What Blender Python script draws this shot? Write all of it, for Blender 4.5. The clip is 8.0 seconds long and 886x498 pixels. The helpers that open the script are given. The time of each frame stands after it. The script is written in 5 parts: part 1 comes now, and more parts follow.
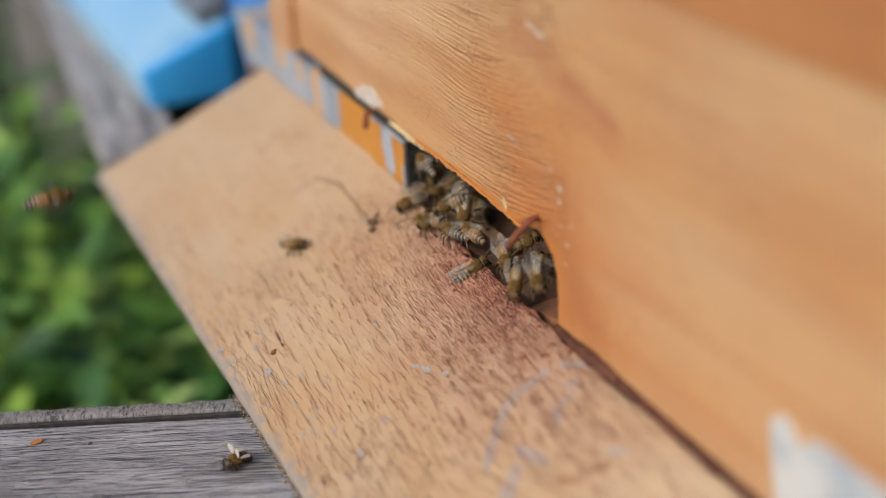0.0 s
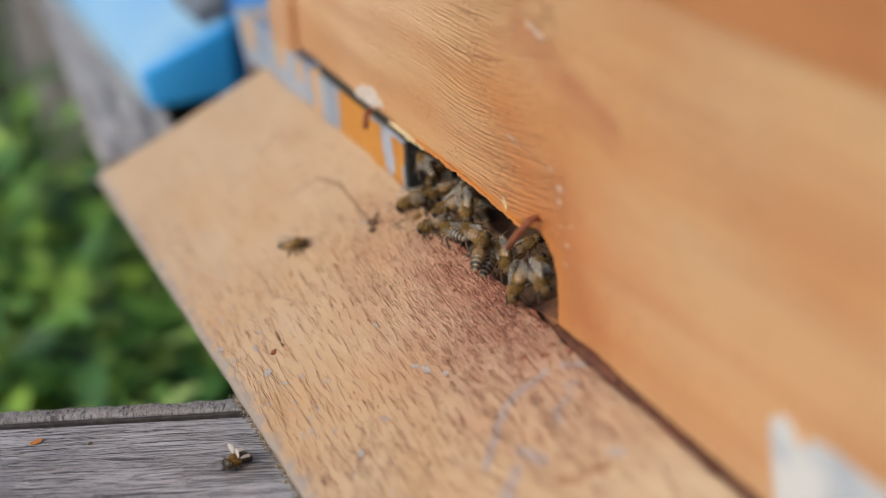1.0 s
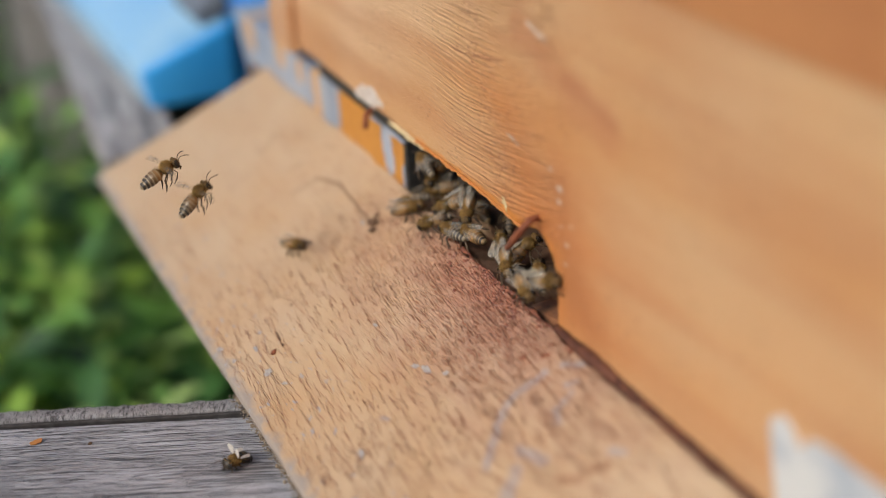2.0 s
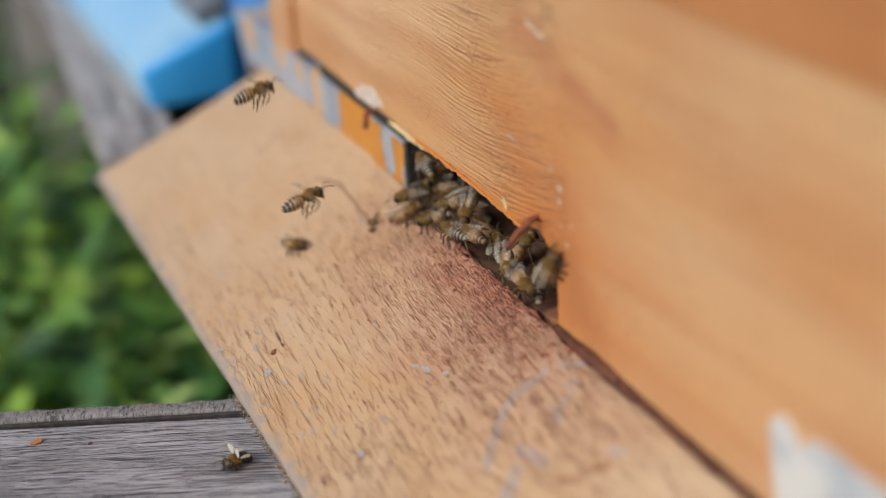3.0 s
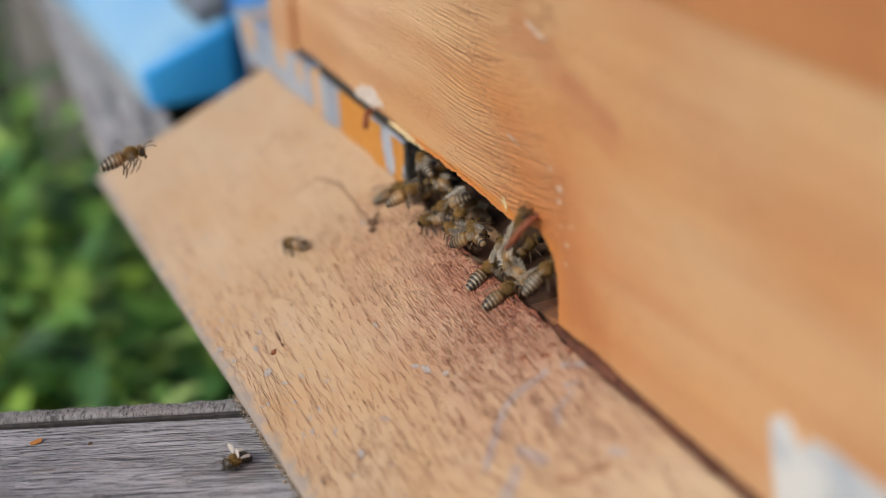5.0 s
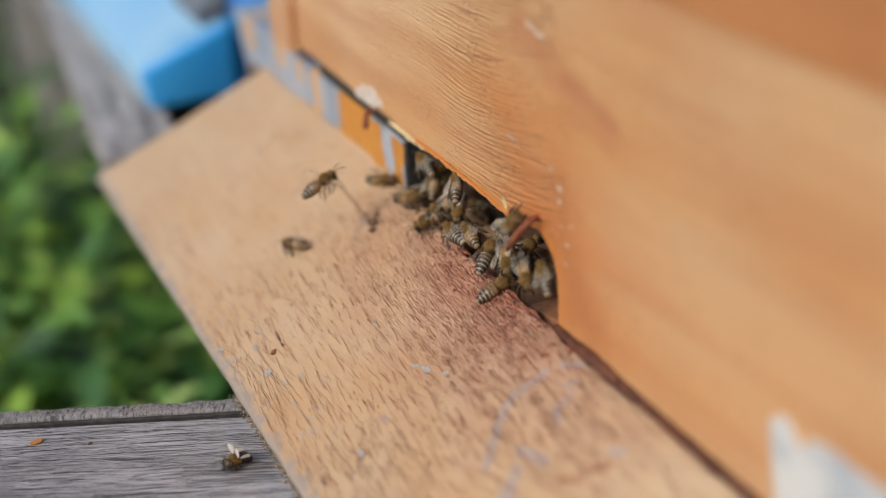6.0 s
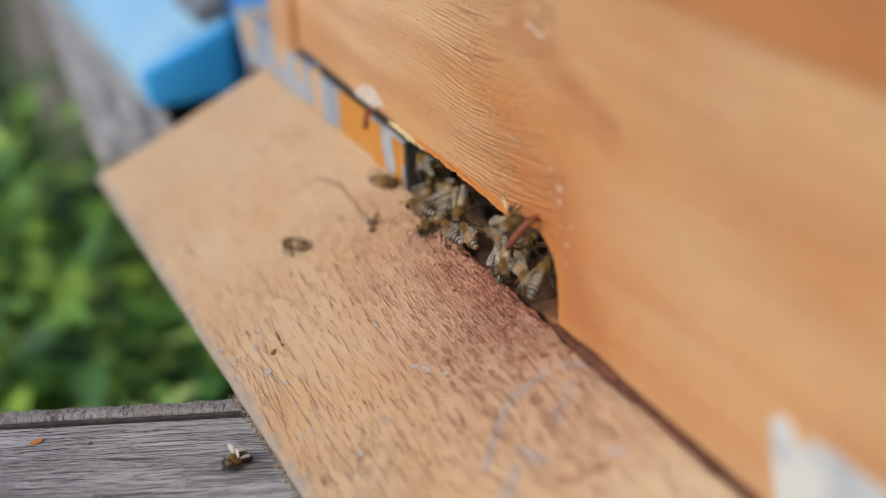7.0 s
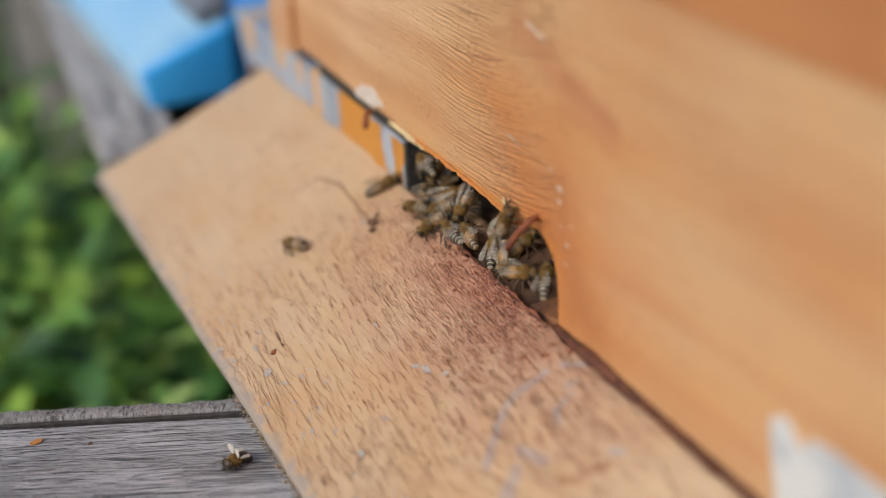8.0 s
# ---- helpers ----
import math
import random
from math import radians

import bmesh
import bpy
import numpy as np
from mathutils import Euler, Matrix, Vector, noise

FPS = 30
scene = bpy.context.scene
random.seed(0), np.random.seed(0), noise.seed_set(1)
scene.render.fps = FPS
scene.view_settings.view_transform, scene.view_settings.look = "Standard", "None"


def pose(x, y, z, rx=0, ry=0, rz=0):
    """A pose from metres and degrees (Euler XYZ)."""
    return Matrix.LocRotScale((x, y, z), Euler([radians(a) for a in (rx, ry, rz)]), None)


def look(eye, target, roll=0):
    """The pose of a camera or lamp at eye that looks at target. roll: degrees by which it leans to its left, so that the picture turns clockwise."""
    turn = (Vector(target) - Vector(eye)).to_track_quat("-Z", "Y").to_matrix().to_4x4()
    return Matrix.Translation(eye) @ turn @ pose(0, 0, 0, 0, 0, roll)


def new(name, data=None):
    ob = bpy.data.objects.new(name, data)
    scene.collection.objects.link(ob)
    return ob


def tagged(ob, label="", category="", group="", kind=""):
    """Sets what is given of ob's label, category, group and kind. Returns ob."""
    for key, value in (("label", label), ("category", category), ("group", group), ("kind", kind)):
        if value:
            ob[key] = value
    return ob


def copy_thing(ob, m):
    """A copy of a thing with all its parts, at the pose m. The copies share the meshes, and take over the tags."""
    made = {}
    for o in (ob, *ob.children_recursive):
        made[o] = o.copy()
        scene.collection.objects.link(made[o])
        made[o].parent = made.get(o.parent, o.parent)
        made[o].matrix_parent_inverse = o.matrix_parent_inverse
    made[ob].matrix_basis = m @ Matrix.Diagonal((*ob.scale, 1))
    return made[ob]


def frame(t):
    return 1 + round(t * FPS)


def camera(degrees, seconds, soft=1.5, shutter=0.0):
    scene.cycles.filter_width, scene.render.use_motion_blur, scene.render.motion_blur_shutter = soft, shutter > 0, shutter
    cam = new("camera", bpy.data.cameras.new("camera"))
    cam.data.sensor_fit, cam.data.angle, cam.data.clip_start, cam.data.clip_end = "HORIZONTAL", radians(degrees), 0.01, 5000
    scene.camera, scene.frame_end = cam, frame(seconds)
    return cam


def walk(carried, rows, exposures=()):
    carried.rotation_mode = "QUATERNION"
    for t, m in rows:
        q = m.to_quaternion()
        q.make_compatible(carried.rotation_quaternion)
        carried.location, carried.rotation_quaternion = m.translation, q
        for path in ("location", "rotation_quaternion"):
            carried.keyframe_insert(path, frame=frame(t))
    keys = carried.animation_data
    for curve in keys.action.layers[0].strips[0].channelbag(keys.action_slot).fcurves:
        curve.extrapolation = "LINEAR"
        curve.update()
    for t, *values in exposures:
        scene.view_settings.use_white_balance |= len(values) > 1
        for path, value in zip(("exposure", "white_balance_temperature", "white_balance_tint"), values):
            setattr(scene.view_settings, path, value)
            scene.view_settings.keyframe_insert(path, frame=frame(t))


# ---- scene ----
cam = camera(36.18, 8.0, soft=0.8, shutter=0.2)
STAND = pose(0.32766, -0.18234, 0.21380, 63.148, 2.554, 64.273)
walk(cam, [(0.0, STAND), (8.0, STAND)])
cam.data.dof.use_dof = True
cam.data.dof.focus_distance = 0.456
cam.data.dof.aperture_fstop = 3.5
cam.data.dof.aperture_blades = 0

# ---- daylight: a bright, thinly clouded sky and a soft sun from the open side ----
SUN_FROM = Vector((0.32, -0.88, 0.72)).normalized()
world = bpy.data.worlds.new("sky")
scene.world = world
world.use_nodes = True
wn = world.node_tree.nodes
sky = wn.new("ShaderNodeTexSky")
sky.sky_type = "NISHITA"
sky.sun_disc = False
sky.sun_elevation = math.asin(SUN_FROM.z)
sky.sun_rotation = math.atan2(SUN_FROM.x, SUN_FROM.y)
sky.dust_density = 4.0
world.node_tree.links.new(sky.outputs[0], wn["Background"].inputs[0])
wn["Background"].inputs[1].default_value = 0.13
sun = new("sun", bpy.data.lights.new("sun", "SUN"))
sun.data.energy = 1.55
sun.data.angle = radians(11)
sun.data.color = (0.97, 0.96, 0.905)
sun.matrix_basis = look(SUN_FROM * 3, (0, 0, 0))
scene.view_settings.exposure = 0.0


# ---- materials ----
class Mat:
    """A node material built step by step."""

    def __init__(self, name, rough=0.6, metal=0.0, spec=0.5):
        self.m = bpy.data.materials.new(name)
        self.m.use_nodes = True
        self.t = self.m.node_tree
        self.b = self.t.nodes["Principled BSDF"]
        self.b.inputs["Roughness"].default_value = rough
        self.b.inputs["Metallic"].default_value = metal
        self.b.inputs["Specular IOR Level"].default_value = spec
        self.tc = self.t.nodes.new("ShaderNodeTexCoord")
        self.height = None

    def put(self, a, socket):
        if isinstance(a, (int, float)):
            socket.default_value = a
        elif isinstance(a, tuple):
            socket.default_value = (*a, 1.0) if len(a) == 3 and len(socket.default_value) == 4 else a
        else:
            self.t.links.new(a, socket)

    def at(self, scale=(1, 1, 1), turn=(0, 0, 0), warp=None, amount=0.0):
        n = self.t.nodes.new("ShaderNodeMapping")
        n.inputs["Scale"].default_value = scale
        n.inputs["Rotation"].default_value = [radians(a) for a in turn]
        src = self.tc.outputs["Object"]
        if warp is not None:
            src = self.vmix(src, warp, amount)
        self.t.links.new(src, n.inputs[0])
        return n.outputs[0]

    def vmix(self, base, warp, amount):
        s = self.t.nodes.new("ShaderNodeVectorMath")
        s.operation = "MULTIPLY_ADD"
        self.t.links.new(warp, s.inputs[0])
        s.inputs[1].default_value = amount if isinstance(amount, tuple) else (amount,) * 3
        self.t.links.new(base, s.inputs[2])
        return s.outputs[0]

    def noise(self, co, scale=1.0, detail=3.0, rough=0.55, colour=False):
        n = self.t.nodes.new("ShaderNodeTexNoise")
        self.t.links.new(co, n.inputs["Vector"])
        n.inputs["Scale"].default_value = scale
        n.inputs["Detail"].default_value = detail
        n.inputs["Roughness"].default_value = rough
        return n.outputs["Color" if colour else "Fac"]

    def cells(self, co, scale=1.0, feature="F1", out="Distance"):
        n = self.t.nodes.new("ShaderNodeTexVoronoi")
        n.feature = feature
        self.t.links.new(co, n.inputs["Vector"])
        n.inputs["Scale"].default_value = scale
        return n.outputs[out]

    def ramp(self, fac, *stops):
        n = self.t.nodes.new("ShaderNodeValToRGB")
        e = n.color_ramp.elements
        while len(e) < len(stops):
            e.new(0.5)
        for k, (p, c) in zip(e, stops):
            k.position = p
            k.color = (c, c, c, 1) if isinstance(c, (int, float)) else (*c, 1)
        self.put(fac, n.inputs[0])
        return n.outputs[0]

    def mix(self, fac, a, b, how="MIX"):
        n = self.t.nodes.new("ShaderNodeMixRGB")
        n.blend_type = how
        for v, s in zip((fac, a, b), n.inputs):
            self.put(v, s)
        return n.outputs[0]

    def math(self, op, a, b=0.0, c=0.0):
        n = self.t.nodes.new("ShaderNodeMath")
        n.operation = op
        for v, s in zip((a, b, c), n.inputs):
            self.put(v, s)
        return n.outputs[0]

    def random(self):
        return self.t.nodes.new("ShaderNodeObjectInfo").outputs["Random"]

    def island(self):
        return self.t.nodes.new("ShaderNodeNewGeometry").outputs["Random Per Island"]

    def axis(self, i):
        n = self.t.nodes.new("ShaderNodeSeparateXYZ")
        self.t.links.new(self.tc.outputs["Object"], n.inputs[0])
        return n.outputs[i]

    def stroke(self, a, b, points, wide, ragged=0.6, grain=120.0, soft=0.35):
        """1 within a ragged brush stroke through points of the plane a, b."""
        least = None
        for (a0, b0), (a1, b1) in zip(points, points[1:]):
            da, db = a1 - a0, b1 - b0
            ua, ub = self.math("SUBTRACT", a, a0), self.math("SUBTRACT", b, b0)
            along = self.math("MULTIPLY_ADD", ua, da, self.math("MULTIPLY", ub, db))
            t = self.math("MINIMUM", self.math("MAXIMUM", self.math("DIVIDE", along, da * da + db * db), 0.0), 1.0)
            ea, eb = self.math("MULTIPLY_ADD", t, -da, ua), self.math("MULTIPLY_ADD", t, -db, ub)
            d = self.math("SQRT", self.math("MULTIPLY_ADD", ea, ea, self.math("MULTIPLY", eb, eb)))
            least = d if least is None else self.math("MINIMUM", least, d)
        n = self.noise(self.at((grain,) * 3), 1.0, 3.0)
        r = self.math("MULTIPLY_ADD", n, 2 * ragged, self.math("MULTIPLY_ADD", least, 1 / wide, -ragged))
        return self.ramp(r, (1.0 - soft, 1.0), (1.0, 0.0))

    def bump(self, h, dist, strength=1.0):
        n = self.t.nodes.new("ShaderNodeBump")
        n.inputs["Strength"].default_value = strength
        n.inputs["Distance"].default_value = dist
        self.t.links.new(h, n.inputs["Height"])
        if self.height is not None:
            self.t.links.new(self.height, n.inputs["Normal"])
        self.height = n.outputs[0]
        self.t.links.new(self.height, self.b.inputs["Normal"])
        return self

    def colour(self, c):
        self.put(c, self.b.inputs["Base Color"])
        return self

    def rough(self, r):
        self.put(r, self.b.inputs["Roughness"])
        return self

    def set(self, name, v):
        self.put(v, self.b.inputs[name])
        return self


WALL_A, WALL_B, WALL_C = (0.56, 0.29, 0.120), (0.59, 0.40, 0.235), (0.44, 0.19, 0.085)
BOARD_A, BOARD_B = (0.500, 0.328, 0.182), (0.540, 0.412, 0.278)


def wall_paint():
    """Orange oil paint over a coarse flat-sawn board: grain ridges along x that rise past the entrance."""
    k = Mat("orange_wall_paint", 0.5)
    x, z = k.axis(0), k.axis(2)
    t = k.math("MINIMUM", k.math("MAXIMUM", k.math("ADD", x, 0.055), 0.0), 0.075)
    zz = k.math("SUBTRACT", z, k.math("MULTIPLY", k.math("MULTIPLY", t, t), 2.0))
    slow = k.noise(k.at((14, 14, 34)), 1.0, 2.0)
    zz = k.math("MULTIPLY_ADD", slow, 0.007, zz)
    wob = k.noise(k.at((130, 130, 240)), 1.0, 3.0)
    zz = k.math("MULTIPLY_ADD", wob, 0.0009, zz)

    def grain(sx, sz, detail=1.5):
        n = k.t.nodes.new("ShaderNodeCombineXYZ")
        k.put(k.math("MULTIPLY", x, sx), n.inputs[0])
        k.put(k.math("MULTIPLY", zz, sz), n.inputs[2])
        return k.noise(n.outputs[0], 1.0, detail, 0.5)

    wave = k.math("SINE", k.math("MULTIPLY", zz, 2 * math.pi / 0.00165))
    wave2 = k.math("SINE", k.math("MULTIPLY_ADD", zz, 2 * math.pi / 0.00104, 1.0))
    rnd = grain(60.0, 760.0, 3.0)
    ridge = k.math("ADD", k.math("MULTIPLY_ADD", wave, 0.085, k.math("MULTIPLY", wave2, 0.055)), k.math("MULTIPLY_ADD", rnd, 1.15, -0.07))
    fine, broad = grain(120.0, 2200.0, 2.0), grain(6.0, 60.0, 2.0)
    patch = k.noise(k.at((7, 7, 22)), 1.0, 3.0)
    fade = k.ramp(k.math("MULTIPLY_ADD", x, 8.0, 0.6), (0.0, 0.25), (0.25, 0.9), (0.62, 1.0), (0.72, 0.12))
    where = k.math("MULTIPLY", fade, k.ramp(k.noise(k.at((14, 14, 20)), 1.0, 2.0), (0.34, 0.3), (0.56, 1.0)))
    c = k.mix(k.ramp(patch, (0.3, 0.0), (0.7, 1.0)), WALL_A, WALL_B)
    # paler far end of the wall: grazing sky reflection painted in
    c = k.mix(k.math("MULTIPLY", k.stroke(x, z, ((-0.25, 0.08), (-0.15, 0.085), (-0.09, 0.115)), 0.060, 0.5, 30, 0.95), 0.9), c, (0.70, 0.495, 0.325))
    c = k.mix(k.ramp(broad, (0.38, 0.45), (0.56, 0.0)), c, WALL_C)
    c = k.mix(k.math("MULTIPLY", k.ramp(ridge, (0.28, 0.36), (0.46, 0.0)), where), c, (0.40, 0.16, 0.06))
    # ridge crests paled: the sky's sheen on them put into the colour
    c = k.mix(k.math("MULTIPLY", k.ramp(ridge, (0.52, 0.0), (0.68, 0.45)), where), c, (0.66, 0.43, 0.24))
    c = k.mix(k.math("MULTIPLY", k.stroke(x, z, ((-0.024, 0.062), (-0.012, 0.050), (-0.004, 0.036)), 0.013, 0.5, 60, 0.8), 0.4), c, (0.50, 0.19, 0.06))
    d1 = k.math("MULTIPLY", k.math("SUBTRACT", x, 0.002), 15.0)
    d2 = k.math("MULTIPLY", k.math("SUBTRACT", z, 0.022), 15.0)
    rub = k.math("ADD", k.math("SQRT", k.math("ADD", k.math("MULTIPLY", d1, d1), k.math("MULTIPLY", d2, d2))), k.math("MULTIPLY", patch, 0.7))
    c = k.mix(k.ramp(k.math("MULTIPLY", k.math("MULTIPLY_ADD", k.noise(k.at((30, 30, 45)), 1.0, 3.0), 0.5, rub), 0.5), (0.25, 0.95), (0.45, 0.60), (0.62, 0.28), (0.80, 0.08), (0.98, 0.0)), c, (0.52, 0.180, 0.048))
    c = k.mix(k.math("MULTIPLY", k.stroke(x, z, ((0.012, 0.046), (0.015, 0.024), (0.028, 0.010)), 0.014, 0.7, 70, 0.9), 0.75), c, (0.42, 0.165, 0.064))
    stain = k.stroke(x, z, ((-0.012, 0.091), (0.008, 0.083), (0.036, 0.076)), 0.010, 0.7, 45, 0.8)
    c = k.mix(k.math("MULTIPLY", stain, 0.55), c, (0.46, 0.20, 0.10))
    c = k.mix(k.math("MULTIPLY", k.stroke(x, z, ((0.016, 0.083), (0.040, 0.078)), 0.004, 0.9, 90, 0.8), 0.5), c, (0.38, 0.15, 0.075))
    lip = k.math("MULTIPLY", k.ramp(k.math("MULTIPLY_ADD", wob, 0.06, k.math("MULTIPLY", z, 10.0)), (0.305, 1.0), (0.325, 0.0)), k.ramp(k.math("MULTIPLY_ADD", x, 5.0, 0.6), (0.08, 0.0), (0.15, 1.0), (0.60, 1.0), (0.68, 0.0)))
    where = k.math("MULTIPLY", where, k.math("MULTIPLY_ADD", lip, -0.8, 1.0))
    c = k.mix(k.math("MULTIPLY", lip, 0.85), c, (0.62, 0.235, 0.045))
    mark = k.noise(k.at((500, 1, 900)), 1.0, 2.0, 0.6)
    gate = k.ramp(k.noise(k.at((45, 45, 30)), 1.0, 2.0), (0.46, 0.0), (0.58, 1.0))
    c = k.mix(k.math("MULTIPLY", k.ramp(mark, (0.62, 0.0), (0.66, 0.85)), gate), c, (0.15, 0.06, 0.035))
    k.colour(c)
    k.rough(k.ramp(patch, (0.3, 0.30), (0.7, 0.44)))
    k.bump(k.math("MULTIPLY", k.ramp(ridge, (0.25, 0.0), (0.72, 1.0)), where), 0.0008)
    k.bump(fine, 0.00035)
    k.bump(mark, 0.00022)
    return k.m


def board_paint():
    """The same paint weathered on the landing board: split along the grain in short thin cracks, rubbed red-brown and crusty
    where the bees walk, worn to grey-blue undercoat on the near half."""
    k = Mat("orange_board_paint", 0.5)
    x, y = k.axis(0), k.axis(1)

    def blob(cx, cy, rx, ry, soft=0.5):
        a = k.math("MULTIPLY", k.math("SUBTRACT", x, cx), 1 / rx)
        b = k.math("MULTIPLY", k.math("SUBTRACT", y, cy), 1 / ry)
        r = k.math("SQRT", k.math("ADD", k.math("MULTIPLY", a, a), k.math("MULTIPLY", b, b)))
        r = k.math("MULTIPLY_ADD", k.noise(k.at((55, 90, 90)), 1.0, 3.0), 0.9, k.math("SUBTRACT", r, 0.45))
        return k.ramp(r, (1 - soft, 1.0), (1.0, 0.0))

    traffic = blob(-0.020, -0.005, 0.112, 0.054, 0.98)
    warp = k.noise(k.at((70, 120, 120)), 1.0, 3.0, colour=True)
    hair = k.noise(k.at((150, 900, 900), (0, 0, -4), warp, 0.0015), 1.0, 3.0, 0.6)
    thick = k.noise(k.at((18, 28, 28)), 1.0, 2.0)
    crack = k.math("MULTIPLY", k.ramp(hair, (0.30, 1.0), (0.40, 0.0)), k.ramp(thick, (0.35, 0.3), (0.6, 1.0)))
    crust = k.noise(k.at((230, 520, 520), (0, 0, -2), warp, 0.0015), 1.0, 4.0, 0.65)
    patch = k.noise(k.at((16, 26, 26)), 1.0, 3.0)
    c = k.mix(k.ramp(patch, (0.3, 0.0), (0.7, 1.0)), BOARD_A, BOARD_B)
    smudge = k.noise(k.at((60, 60, 60)), 1.0, 3.0)
    c = k.mix(k.ramp(smudge, (0.60, 0.0), (0.72, 0.35)), c, (0.40, 0.25, 0.15))
    hollow = k.noise(k.at((45, 330, 330), (0, 0, -2), warp, 0.004), 1.0, 2.0)
    c = k.mix(k.ramp(hollow, (0.32, 0.22), (0.46, 0.0)), c, (0.38, 0.20, 0.10))
    c = k.mix(k.math("MULTIPLY", traffic, 0.78), c, (0.370, 0.190, 0.140))
    c = k.mix(k.math("MULTIPLY", k.ramp(crust, (0.57, 0.0), (0.65, 0.22)), traffic), c, (0.25, 0.09, 0.06))
    c = k.mix(k.math("MULTIPLY", blob(-0.028, -0.001, 0.062, 0.022, 0.8), 0.6), c, (0.30, 0.105, 0.06))
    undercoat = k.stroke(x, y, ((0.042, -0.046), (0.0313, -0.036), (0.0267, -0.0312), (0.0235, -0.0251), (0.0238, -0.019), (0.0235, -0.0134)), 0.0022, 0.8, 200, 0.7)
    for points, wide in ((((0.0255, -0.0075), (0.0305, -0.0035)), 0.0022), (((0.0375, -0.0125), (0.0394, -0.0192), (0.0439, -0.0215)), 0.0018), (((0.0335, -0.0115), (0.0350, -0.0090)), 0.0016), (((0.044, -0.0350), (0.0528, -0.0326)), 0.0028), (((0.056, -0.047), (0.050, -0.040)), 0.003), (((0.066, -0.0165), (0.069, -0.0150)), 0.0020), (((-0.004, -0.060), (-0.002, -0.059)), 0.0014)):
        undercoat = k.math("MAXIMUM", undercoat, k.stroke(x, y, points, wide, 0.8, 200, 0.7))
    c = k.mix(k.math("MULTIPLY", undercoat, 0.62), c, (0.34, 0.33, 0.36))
    scuff = k.stroke(x, y, ((0.064, -0.032), (0.067, -0.029)), 0.0024, 0.8, 200, 0.7)
    for points, wide in ((((0.067, -0.0245), (0.069, -0.021)), 0.0026), (((0.0165, -0.0205), (0.0172, -0.0200)), 0.0017), (((0.0425, -0.0112), (0.0430, -0.0106)), 0.0014), (((0.004, -0.031), (0.011, -0.029)), 0.0012)):
        scuff = k.math("MAXIMUM", scuff, k.stroke(x, y, points, wide, 0.8, 200, 0.7))
    c = k.mix(k.math("MULTIPLY", scuff, 0.6), c, (0.30, 0.15, 0.08))
    smear = k.stroke(x, y, ((-0.2082, -0.0170), (-0.2026, -0.0282)), 0.0030, 0.9, 130, 0.8)
    for points, wide in ((((-0.1547, -0.0314), (-0.1537, -0.0188), (-0.1401, -0.0151)), 0.0022), (((-0.1744, -0.0249), (-0.1728, -0.0205)), 0.0026), (((-0.1169, -0.0177), (-0.1066, -0.0186)), 0.0018), (((-0.1744, -0.0069), (-0.1686, -0.0051)), 0.0016)):
        smear = k.math("MAXIMUM", smear, k.stroke(x, y, points, wide, 0.9, 130, 0.8))
    c = k.mix(k.math("MULTIPLY", smear, 0.42), c, (0.33, 0.21, 0.12))
    rust = k.stroke(x, y, ((0.0170, -0.0100), (0.0178, -0.0088)), 0.0014, 0.6, 300)
    for points in (((0.0203, -0.0030), (0.0210, -0.0018)), ((0.0114, -0.0150), (0.0118, -0.0142))):
        rust = k.math("MAXIMUM", rust, k.stroke(x, y, points, 0.0012, 0.6, 300))
    c = k.mix(k.math("MULTIPLY", rust, 0.75), c, (0.28, 0.08, 0.035))
    c = k.mix(k.math("MULTIPLY", crack, 0.2), c, (0.26, 0.11, 0.06))
    edge = k.ramp(k.math("MULTIPLY_ADD", k.noise(k.at((160, 160, 160)), 1.0, 3.0), 0.012, k.math("ADD", y, 0.0866)), (0.0, 1.0), (0.0012, 0.0))
    c = k.mix(k.math("MULTIPLY", edge, 0.8), c, (0.30, 0.275, 0.26))
    chips = k.noise(k.at((260, 420, 420), (0, 0, -5), warp, 0.004), 1.0, 2.0)
    c = k.mix(k.math("MULTIPLY", k.ramp(chips, (0.655, 0.0), (0.675, 0.9)), k.ramp(k.math("MULTIPLY", y, -10.0), (0.55, 0.0), (0.80, 1.0))), c, (0.33, 0.34, 0.37))
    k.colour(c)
    k.rough(k.math("MULTIPLY", k.ramp(crust, (0.3, 0.36), (0.7, 0.5)), k.math("MULTIPLY_ADD", traffic, -0.35, 1.0)))
    k.bump(k.math("SUBTRACT", 1.0, crack), 0.0001)
    k.bump(k.noise(k.at((500, 1600, 1600), (0, 0, -4)), 1.0, 3.0, 0.6), 0.0002)
    k.bump(k.math("MULTIPLY", crust, k.math("MULTIPLY_ADD", traffic, 0.9, 0.10)), 0.0006)
    return k.m


